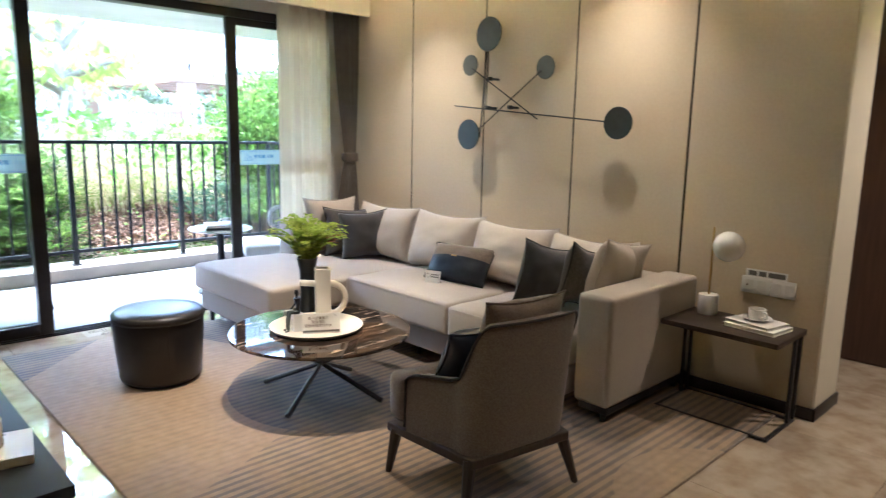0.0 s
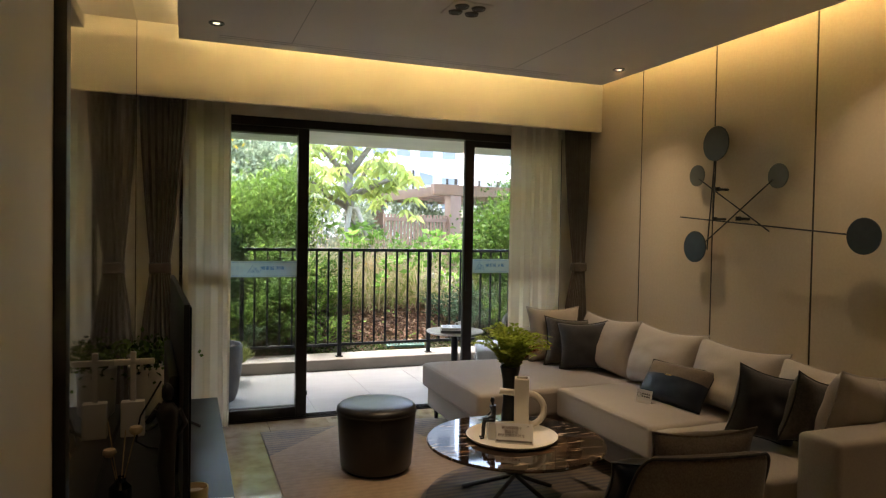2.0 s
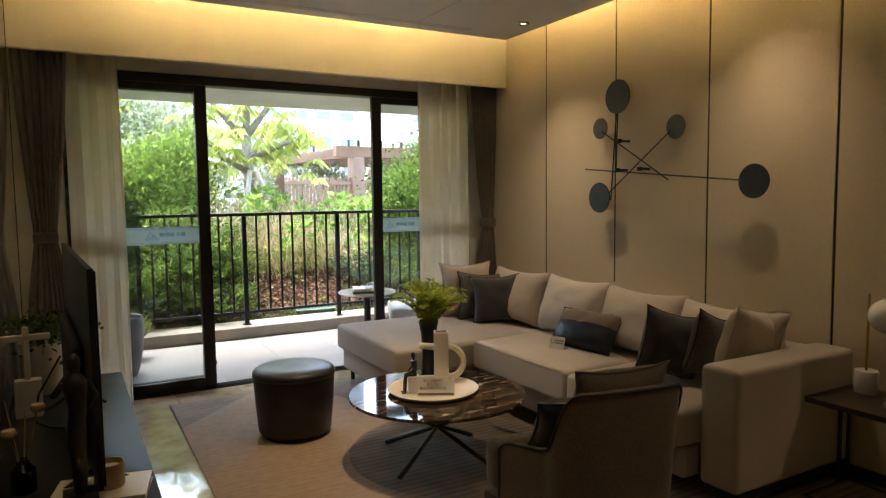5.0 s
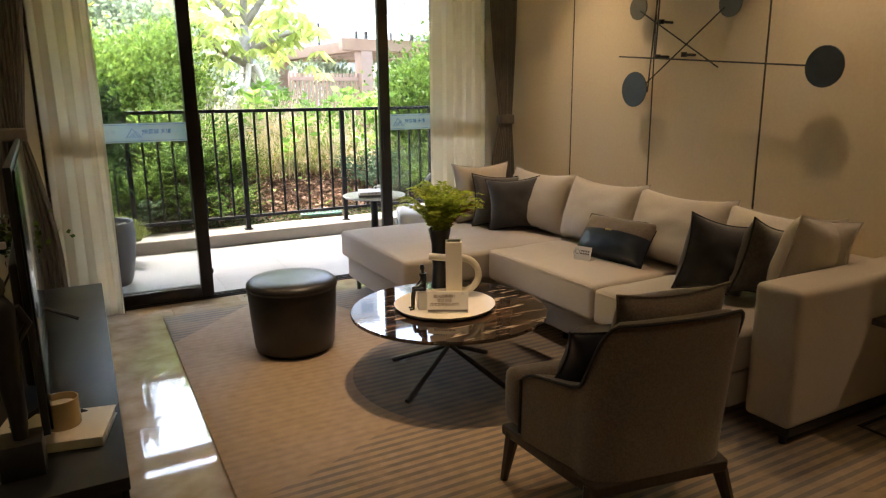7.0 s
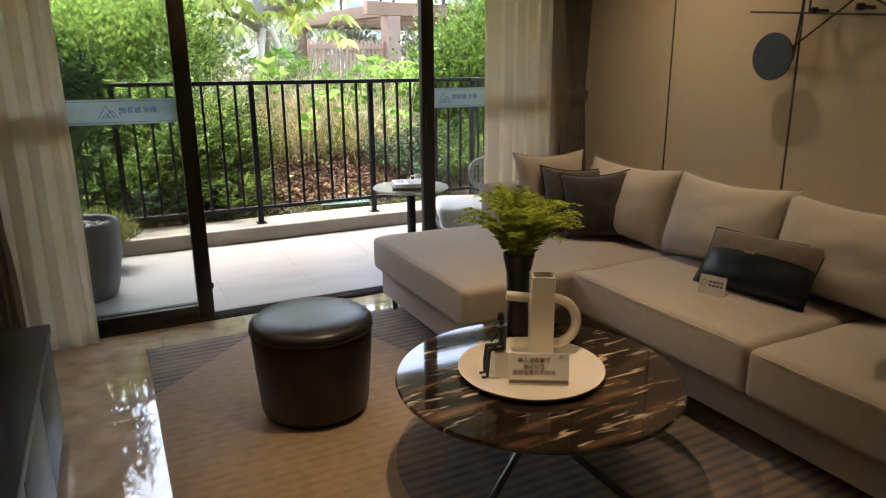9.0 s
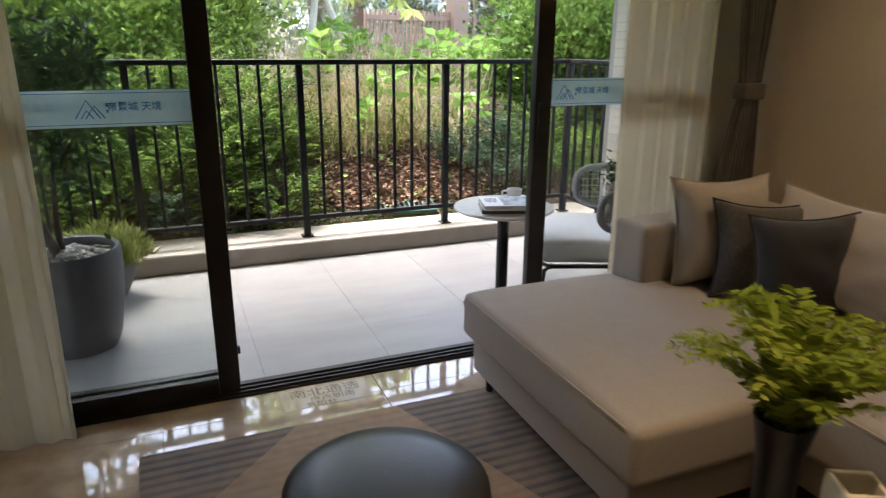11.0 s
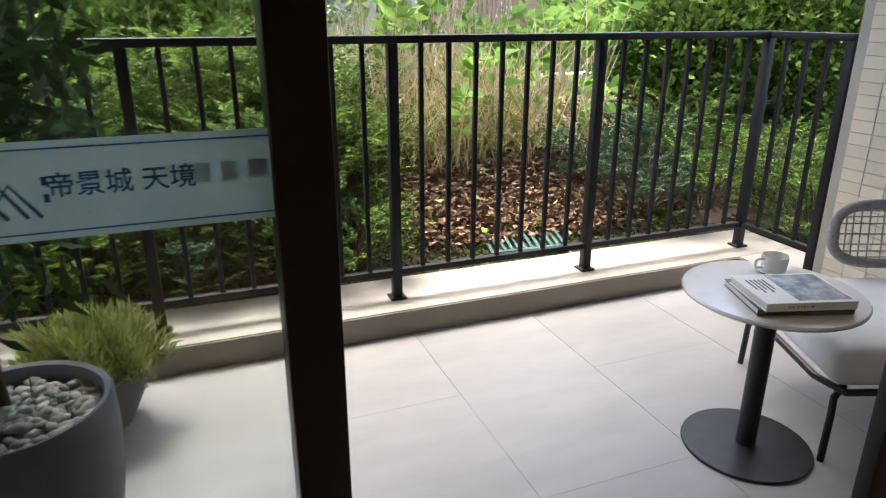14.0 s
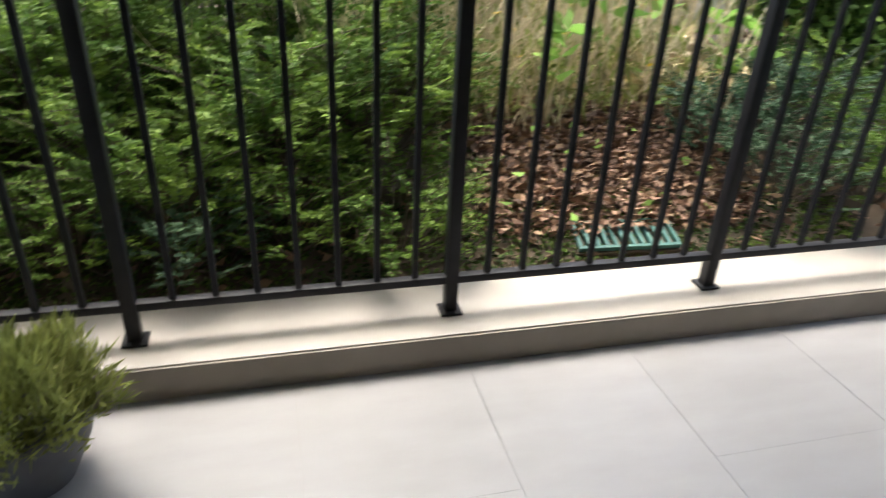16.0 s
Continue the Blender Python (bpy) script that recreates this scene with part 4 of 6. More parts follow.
def armchair():
    """Barrel armchair: a wrapped shell, lower at the arms, on tapered legs; faces local +y."""
    c = thing("armchair", pose(1.812, 1.817, 0.012, 0, 0, -9.6), "taupe tweed armchair with dark piping and wooden legs", "armchair")
    low, arm, back = 0.215, 0.472, 0.695
    yb, yf, corner = -0.20, 0.125, 0.11
    path = []
    n = 64
    # outline from one arm front, round the back, to the other arm front
    for i in range(n + 1):
        s = 2 * i / n - 1
        if abs(s) > 0.50:
            t = (abs(s) - 0.50) / 0.50
            y = yb + corner + t * (yf - yb - corner)
            x = math.copysign(0.235 + 0.065 * t, s)
        else:
            a = s / 0.50 * math.pi / 2
            x, y = 0.235 * math.copysign(abs(math.sin(a)) ** 0.6, a), yb + corner * (1 - abs(math.cos(a)) ** 0.6)
        k = min(1.0, max(0.0, (0.53 - abs(s)) / 0.36))
        k = k * k * (3 - 2 * k)
        drop = 0.025 * (max(0, (abs(s) - 0.86) / 0.14)) ** 2
        path.append((x, y, arm - 0.03 * max(0, (abs(s) - 0.5) / 0.5) + (back - arm) * k - drop, 0.035 * k))
    bm = bmesh.new()
    rows = []
    for x, y, top, lean in path:
        nrm = Vector((x * 0.9, min(y, 0) - 0.02, 0))
        nrm = nrm.normalized() if nrm.length else Vector((0, -1, 0))
        col = []
        for side, zs in ((1, (low, low + 0.02, low + 0.2, top - 0.03, top - 0.006)), (0.5, (top,)), (0, (top - 0.006, top - 0.03, low + 0.2, low + 0.02, low))):
            for z in zs:
                h = (z - low) / (back - low)
                p = Vector((x, y, z)) + nrm * (lean * h * 1.4) - nrm * 0.055 * (1 - side)
                col.append(bm.verts.new(p))
        rows.append(col)
    m = len(rows[0])
    for a, b in zip(rows, rows[1:]):
        for j in range(m):
            bm.faces.new((a[j], a[(j + 1) % m], b[(j + 1) % m], b[j]))
    bm.faces.new(rows[0])
    bm.faces.new(rows[-1][::-1])
    bmesh.ops.recalc_face_normals(bm, faces=bm.faces[:])
    part("shell", bm, M_TAN, c, "wrapped taupe tweed back and arms", 60)
    edge = []
    for x, y, top, lean in path:
        nrm = Vector((x * 0.9, min(y, 0) - 0.02, 0)).normalized()
        h = (top - low) / (back - low)
        edge.append(Vector((x, y, top)) + nrm * (lean * h * 1.4 + 0.003))
    front = [Vector((edge[0].x, edge[0].y + 0.004, low + 0.02))]
    last = [Vector((edge[-1].x, edge[-1].y + 0.004, low + 0.02))]
    part("piping", tube(front + edge + last, 0.0055, 6), M_PIPING, c, "dark brown piping", 180)
    seat = wedge(0.19, 0.262, -0.15, 0.13, 0.235, 0.425, 0.04)
    add(seat, wedge(0.312, 0.318, 0.13, 0.24, 0.236, 0.428, 0.045))
    part("seat_cushion", seat, M_TAN, c)
    part("seat_frame", wedge(0.228, 0.318, -0.20, 0.24, 0.178, 0.2165, 0.01), M_DARKWOOD, c, "dark wooden base rail")
    for sx in (-1, 1):
        for top, foot in (((0.29, 0.205), (0.302, 0.25)), ((0.215, -0.165), (0.265, -0.205))):
            part("leg", tube([(sx * top[0], top[1], 0.20), (sx * foot[0], foot[1], 0.0)], [0.026, 0.013], 8), M_DARKWOOD, c, "tapered dark wooden leg")
    return c


armchair()
cushion(pose(1.835, 1.76, 0.44, 17, 0, -9.6), 0.37, 0.34, 0.15, M_TAN, "taupe tweed cushion on the armchair", 21, group="armchair cushions")
cushion(pose(1.715, 1.865, 0.44, 30, 0, -14), 0.28, 0.24, 0.12, M_BLUEVEL, "small navy cushion on the armchair seat", 22, group="armchair cushions")


def side_table():
    t = thing("side_table", (3.158, 1.485, 0.0), "dark wood side table on a slim black metal frame", "side table")
    part("tabletop", box(-0.185, 0.18, -0.285, 0.29, 0.43, 0.455, 0.003), M_DARKWOOD, t, "dark stained wooden top")
    g = 0.0085
    for y in (-0.27, 0.26):
        for x in (0.15, 0.08):
            part("leg", box(x - g, x + g, y - g, y + g, 0.0145, 0.4295, 0.002, 1), M_BLACKMETAL, t)
    for y in (-0.27, 0.26):
        part("base_bar", box(-0.185, 0.16, y - g, y + g, 0.0, 0.014, 0.002, 1), M_BLACKMETAL, t)
    for x in (-0.176, 0.151):
        part("base_bar", box(x - g, x + g, -0.2612, 0.2512, 0.0, 0.014, 0.002, 1), M_BLACKMETAL, t)


side_table()
ST = 0.4555
lampa = thing("table_lamp", (3.25, 1.645, ST), "globe table lamp with white marble base and brass stem", "table lamp")
part("base", lathe([(0, 0), (0.046, 0), (0.048, 0.004), (0.048, 0.096), (0.045, 0.1), (0, 0.1)], 32), M_WHITEMARBLE, lampa)
part("stem", tube([(0, 0, 0.1), (0, 0, 0.44)], 0.006, 10), M_BRASS, lampa, "slim brass stem")
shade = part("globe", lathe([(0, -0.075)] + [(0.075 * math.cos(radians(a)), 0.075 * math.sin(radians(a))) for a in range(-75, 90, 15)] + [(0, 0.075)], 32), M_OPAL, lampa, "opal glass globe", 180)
shade.matrix_basis = pose(0.01, -0.075, 0.35)


def book(at, w, d, h, cover, label, group="books"):
    b = thing("book", at, label, "book", group)
    part("page_block", box(-w / 2 + 0.003, w / 2 - 0.004, -d / 2 + 0.004, d / 2 - 0.004, 0.0025, h - 0.0025), M_PAPER, b)
    bm = box(-w / 2, w / 2, -d / 2, d / 2, 0, 0.0024, 0.0006, 1)
    box(-w / 2, w / 2, -d / 2, d / 2, h - 0.0024, h, 0.0006, 1, bm)
    box(-w / 2, w / 2, -d / 2 - 0.002, -d / 2 + 0.002, 0, h, 0.001, 1, bm)
    part("cover", bm, cover, b)
    return b


book(pose(3.17, 1.365, ST, 0, 0, 84), 0.24, 0.18, 0.018, M_WHITE, "white book lying on the side table")
book(pose(3.18, 1.375, ST + 0.0185, 0, 0, 78), 0.22, 0.17, 0.014, M_WHITEMARBLE, "pale grey book on top of another")


M_CUP = mat("white_glazed_china", (0.78, 0.76, 0.72), 0.2, colour2=(0.75, 0.73, 0.69), scale=6)


def cup_set(at, label, group=""):
    c = thing("coffee_cup", at, label, "cup", group)
    part("saucer", lathe([(0, 0.003), (0.04, 0.004), (0.065, 0.014), (0.068, 0.013), (0.045, 0.0), (0, 0.0)], 32), M_CUP, c, "", 60)
    part("bowl", lathe([(0, 0.0045), (0.033, 0.0045), (0.037, 0.012), (0.040, 0.055), (0.0375, 0.055), (0.034, 0.014), (0, 0.010)], 32), M_CUP, c, "", 60)
    part("handle", tube([(-0.037, 0, 0.047), (-0.062, 0, 0.047), (-0.066, 0, 0.042), (-0.066, 0, 0.024), (-0.062, 0, 0.019), (-0.036, 0, 0.019)], 0.0045, 8), M_CUP, c, "square loop handle", 60)
    return c


cup_set(pose(3.19, 1.38, ST + 0.033, 0, 0, 60), "white coffee cup on a saucer on books")

switch = thing("wall_socket_panel", (WX, 1.395, 0.612), "white double socket plate on the wall", "socket")
for y, w in ((0.075, 0.14), (-0.055, 0.115)):
    pl = part("plate", box(-0.009, -0.0005, y - w / 2, y + w / 2, -0.042, 0.042, 0.003), M_WHITE, switch)
    for k in (-0.03, 0.03):
        part("socket_face", box(-0.0105, -0.0092, y + k - 0.02, y + k + 0.02, -0.025, 0.025, 0.001, 1), M_OPAL, pl)
part("indicator", box(-0.0125, -0.0106, 0.11, 0.118, -0.004, 0.004), M_INK, switch, "small red-brown mark")
notice = thing("wall_notice", (WX, 1.425, 0.672), "small printed notice above the wall sockets", "notice")
part("card", box(-0.003, -0.0005, -0.10, 0.10, -0.02, 0.02, 0.001, 1), M_WHITE, notice)
for i, (a, b) in enumerate(((-0.09, -0.01), (0.0, 0.035), (0.045, 0.085))):
    part("print_bar", box(-0.0038, -0.0031, a, b, -0.012, 0.012), M_GREYINK, notice)


# ---- wall sculpture of rods and discs ----
def wall_art():
    w = thing("wall_sculpture", (WX, 0, 0), "black metal wall sculpture of thin rods and round discs", "wall art")

    def disc(y, z, r, off, material, label):
        bm = lathe([(0, -0.004), (r - 0.002, -0.004), (r, -0.002), (r, 0.002), (r - 0.002, 0.004), (0, 0.004)], 48)
        d = part("disc", bm, material, w, label, 30)
        d.matrix_basis = pose(-off, y, z, 0, 90, 0)

    def rod(a, b, off):
        part("rod", tube([(-off, *a), (-off, *b)], 0.0042, 8), M_BLACKMETAL, w)

    disc(3.257, 1.964, 0.108, 0.075, M_BLACKMETAL, "black round disc")
    disc(3.413, 1.322, 0.10, 0.08, M_BLACKMETAL, "black round disc")
    disc(2.264, 1.402, 0.09, 0.08, M_BLACKMETAL, "black round disc")
    disc(3.43, 1.779, 0.068, 0.06, M_GREENMETAL, "grey green round disc")
    disc(2.809, 1.734, 0.07, 0.045, M_GREENMETAL, "grey green round disc")
    rod((3.285, 1.92), (3.335, 1.304), 0.052)
    rod((3.262, 1.90), (3.275, 1.49), 0.066)
    rod((3.545, 1.514), (2.35, 1.41), 0.085)
    rod((3.40, 1.755), (2.835, 1.423), 0.072)
    rod((2.835, 1.714), (3.36, 1.345), 0.056)
    for y, z in ((3.225, 1.68), (3.24, 1.497), (3.05, 1.497)):
        part("wall_bracket", tube([(-0.0005, y, z), (-0.092, y, z)], 0.008, 10), M_BLACKMETAL, w)
        part("joint", lathe([(0, -0.012), (0.016, -0.012), (0.016, 0.012), (0, 0.012)], 16, (-0.085, y, z)), M_BLACKMETAL, w)


wall_art()


# ---- television and cabinet ----
CT = 0.43
cabinet = thing("tv_cabinet", (0, 0, 0), "long low black lacquered television cabinet", "cabinet")
part("body", box(-0.035, 0.40, 2.005, 3.92, 0.06, 0.395, 0.003), M_BLACKLAC, cabinet)
part("top", box(-0.04, 0.422, 1.985, 3.94, 0.397, CT, 0.003), M_BLACKLAC, cabinet)
part("plinth", box(-0.03, 0.35, 2.05, 3.87, 0.0, 0.058), M_BLACKLAC, cabinet)
for i in range(4):
    y = 2.022 + i * 0.472
    part("drawer_front", box(0.401, 0.418, y, y + 0.464, 0.065, 0.39, 0.002), M_BLACKLAC, cabinet)
tv = thing("television", pose(0.226, 2.87, CT, 0, 0, 2.8), "large flat black television on two feet", "television")
part("screen", box(0.006, 0.012, -0.70, 0.70, 0.075, 0.71, 0.002), M_SCREEN, tv, "glossy black screen")
part("housing", box(-0.012, 0.0055, -0.708, 0.708, 0.066, 0.719, 0.004), M_PLASTIC, tv)
part("back_box", box(-0.045, -0.0125, -0.42, 0.42, 0.09, 0.44, 0.015, 3), M_PLASTIC, tv)
for y in (-0.5, 0.5):
    f = part("foot", tube([(-0.12, y - 0.02, 0.006), (0.0, y, 0.068), (0.12, y - 0.02, 0.006)], 0.008, 6, flat=0.7), M_PLASTIC, tv)
statue = thing("figurine", (0.205, 2.14, CT), "slim black abstract standing figurine on a block", "figurine")
part("plinth_block", box(-0.045, 0.045, -0.045, 0.045, 0.0, 0.085, 0.002), M_BLACKMETAL, statue)
bm = tube([(0, 0, 0.085), (0.002, 0, 0.14), (-0.004, 0, 0.24), (0.004, 0, 0.33), (0.0, 0, 0.40), (0, 0, 0.435)], [0.016, 0.02, 0.027, 0.024, 0.034, 0.012], 10)
tube([(0, 0, 0.43), (0, 0, 0.445), (0, 0, 0.468), (0, 0, 0.485)], [0.010, 0.017, 0.017, 0.006], 10, bm)
tube([(0.03, 0, 0.405), (0.05, 0.01, 0.36), (0.02, 0.02, 0.31)], [0.010, 0.009, 0.007], 7, bm)
tube([(-0.03, 0, 0.405), (-0.055, 0.0, 0.37), (-0.02, 0.02, 0.42)], [0.010, 0.009, 0.007], 7, bm)
part("standing_shape", bm, M_BLACKMETAL, statue, "black abstract shape", 60)
book(pose(0.262, 2.30, CT + 0.0005, 0, 0, -12), 0.27, 0.19, 0.026, M_WHITECER, "cream book lying on the black cabinet")
candle = thing("candle_jar", (0.285, 2.30, CT + 0.027), "amber glass candle jar on a cream book", "candle")
part("jar", lathe([(0, 0), (0.042, 0), (0.044, 0.004), (0.044, 0.075), (0.040, 0.075), (0.039, 0.052), (0, 0.052)], 32), M_CANDLE, candle)
part("wax", lathe([(0, 0.0525), (0.038, 0.0525), (0.036, 0.058), (0, 0.057)], 24), M_WHITECER, candle)
diffuser = thing("reed_diffuser", (0.05, 2.46, CT), "dark glass reed diffuser with cream paper flowers", "diffuser")
part("bottle", lathe([(0, 0), (0.034, 0), (0.036, 0.006), (0.036, 0.07), (0.018, 0.09), (0.018, 0.105), (0.013, 0.105), (0.013, 0.09), (0, 0.085)], 24), M_SCREEN, diffuser)
for i, (dx, dy, h, flower) in enumerate(((0.05, -0.03, 0.27, 1), (-0.04, 0.02, 0.29, 0), (0.012, 0.05, 0.25, 0), (-0.03, -0.03, 0.2, 1))):
    part("reed", tube([(0, 0, 0.04), (dx, dy, h)], 0.0022, 5), M_FLOWERSTICK, diffuser)
    if flower:
        part("paper_flower", lathe([(0, -0.016), (0.015, -0.012), (0.023, 0.0), (0.018, 0.012), (0, 0.014)], 14, (dx, dy, h)), M_CREAMFLOWER, diffuser, "cream paper flower", 60)
planter = thing("potted_plant", (0.07, 3.72, CT), "small leafy plant in a white ceramic pot", "plant")
part("pot", lathe([(0, 0), (0.07, 0), (0.085, 0.02), (0.095, 0.245), (0.088, 0.245), (0.08, 0.225), (0, 0.22)], 28), M_WHITECER, planter)
rng = np.random.default_rng(3)
q = rng.normal(size=(420, 3)) * (0.075, 0.085, 0.04) + (0, 0, 0.295)
leaves("crown", q, rng.normal(size=(420, 3)) + (0, 0, 0.6), 0.035, 0.022, L_FERN, planter)
part("stem", tube([(0, 0, 0.215), (0, 0, 0.29)], 0.006, 6), M_DARKBARK, planter)
sculpt = thing("white_sculpture", (0.03, 3.32, CT), "white cross-shaped ceramic ornament behind the television", "ornament")
bm = box(-0.05, 0.05, -0.03, 0.03, 0.0, 0.16, 0.006)
box(-0.012, 0.012, -0.012, 0.012, 0.16, 0.385, 0.004, 2, bm)
box(-0.09, 0.09, -0.012, 0.012, 0.325, 0.352, 0.006, 2, bm)
part("body", bm, M_WHITECER, sculpt)
cable = tagged(part("cable", tube([(0.16, 2.95, 0.75), (0.08, 2.99, 0.6), (0.06, 3.05, 0.48), (0.1, 3.1, 0.436), (0.16, 3.05, 0.436)], 0.004, 6), M_PLASTIC), "black cable behind the television on the cabinet", "cable")

# floor notice by the door
M_FLOORINK = mat("brown_floor_print", (0.22, 0.17, 0.12), 0.25)
M_FLOORFILM = mat("pale_floor_film", (0.52, 0.44, 0.34), 0.12)
notice2 = thing("floor_notice", (1.39, 4.80, 0.0), "pale floor sticker with brown lettering", "sticker")
part("film", box(-0.17, 0.17, -0.075, 0.075, 0.0003, 0.0012), M_FLOORFILM, notice2)
words("lettering", "南北通透", 0.07, M_FLOORINK, notice2, pose(0.0, 0.03, 0.0014), 0.0002)
words("lettering", "户户朝南", 0.045, M_FLOORINK, notice2, pose(0.02, -0.025, 0.0014), 0.0002)
words("lettering", "景阳台", 0.04, M_FLOORINK, notice2, pose(-0.03, -0.062, 0.0014), 0.0002)


# ---- balcony ----
M_BGROUT = mat("pale_grey_joint", (0.29, 0.28, 0.265), 0.9)
setting("balcony_bed", box(-1.2, 3.9, 5.022, 6.52, -0.14, -0.002), M_BGROUT, "bed under the balcony tiles")
setting("kerb_front", box(-1.2, 3.86, 6.511, 6.87, -0.3, 0.112, 0.006, 2), M_KERB, "cream stone balcony kerb")
setting("kerb_side", box(3.49, 3.86, 6.152, 6.509, -0.3, 0.112, 0.006, 2), M_KERB, "cream stone kerb at the balcony end")
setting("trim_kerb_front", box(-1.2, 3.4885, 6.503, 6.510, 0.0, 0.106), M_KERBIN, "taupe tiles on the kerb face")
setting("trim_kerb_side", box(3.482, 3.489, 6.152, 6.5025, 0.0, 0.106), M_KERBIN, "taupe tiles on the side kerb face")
setting("ceiling_balcony", box(-1.4, 4.2, 5.052, 6.89, 2.27, 2.65), M_OUTPAINT, "white balcony soffit")
setting("wall_balcony_east", box(3.572, 3.86, 5.052, 6.15, -0.3, 2.268), M_TILEJOINT, "end wall of the balcony behind tiles")
setting("wall_balcony_west", box(-1.4, -1.2, 5.052, 6.89, -0.3, 2.268), M_OUTPAINT, "other end wall of the balcony")


def railing():
    r = thing("balcony_railing", (0, 6.645, 0), "charcoal steel balcony railing with square posts on a kerb", "railing")
    posts = [1.70 + 0.954 * k for k in (-3, -2, -1, 0, 1, 2)]
    rail_ob = part("top_rail", box(-1.19, posts[-1] + 0.025, -0.027, 0.027, 1.176, 1.206, 0.004), M_RAIL, r)
    part("bottom_rail", box(-1.19, posts[-1] - 0.02, -0.016, 0.016, 0.222, 0.248, 0.003), M_RAIL, r)
    for x in posts:
        p = part("post", box(x - 0.02, x + 0.02, -0.02, 0.02, 0.122, 1.1755, 0.003), M_RAIL, r)
        part("base_plate", box(x - 0.036, x + 0.036, -0.036, 0.036, 0.1125, 0.1215, 0.003), M_RAIL, p)
    bar = None
    for a, b in zip(posts, posts[1:]):
        for k in range(1, 8):
            x = a + (b - a) * k / 8
            if bar is None:
                bar = part("baluster", box(-0.009, 0.009, -0.009, 0.009, 0.2482, 1.1758, 0.0015, 1), M_RAIL, r)
                bar.matrix_basis = pose(x, 0, 0)
            else:
                o = new("baluster", bar.data)
                o.parent = r
                o.matrix_basis = pose(x, 0, 0)
    x = posts[-1]
    part("side_top_rail", box(x - 0.027, x + 0.027, -0.47, -0.028, 1.176, 1.206, 0.004), M_RAIL, r)
    part("side_bottom_rail", box(x - 0.016, x + 0.016, -0.44, -0.022, 0.222, 0.248, 0.003), M_RAIL, r)
    p = part("post", box(x - 0.02, x + 0.02, -0.47, -0.43, 0.122, 1.1755, 0.003), M_RAIL, r)
    part("base_plate", box(x - 0.036, x + 0.036, -0.486, -0.414, 0.1125, 0.1215, 0.003), M_RAIL, p)
    for k in range(1, 4):
        o = new("baluster", bar.data)
        o.parent = r
        o.matrix_basis = pose(x, -0.445 * k / 4, 0)


railing()


def bistro():
    t = thing("bistro_table", (2.45, 5.387, 0.0), "round white marble bistro table on a black pedestal", "table")
    part("tabletop", lathe([(0, 0.512), (0.236, 0.512), (0.249, 0.520), (0.251, 0.526), (0.247, 0.531), (0, 0.532)], 56), M_WHITEMARBLE, t, "white marble top", 40)
    part("column", lathe([(0, 0.012), (0.030, 0.012), (0.030, 0.5115), (0, 0.5115)], 24), M_BLACKMETAL, t)
    part("base_disc", lathe([(0, 0), (0.192, 0), (0.194, 0.004), (0.192, 0.010), (0.03, 0.0118), (0, 0.0118)], 48), M_BLACKMETAL, t, "black steel base disc")


bistro()
BT = 0.5325
b1 = book(pose(2.432, 5.325, BT, 0, 0, -20), 0.262, 0.212, 0.019, M_GREYINK, "grey book lying on the marble table")
b2 = book(pose(2.424, 5.306, BT + 0.0195, 0, 0, -17), 0.252, 0.20, 0.024, M_WHITE, "thick white book with a grey photograph cover")
part("cover_photo", box(-0.03, 0.118, -0.088, 0.09, 0.0242, 0.0248), M_GREYPRINT, b2, "grey street photograph")
for i in range(5):
    part("print_bar", box(-0.104 + 0.012 * i, -0.098 + 0.012 * i, -0.01 - 0.02 * (i % 2), 0.06, 0.0242, 0.0246), M_GREYINK, b2)
words("spine_title", "THE STORY OF", 0.011, M_INK, b2, pose(-0.03, -0.1022, 0.012, 90), 0.0002)
cup_set(pose(2.566, 5.497, BT, 0, 0, -10), "white coffee cup on a saucer on the marble table")


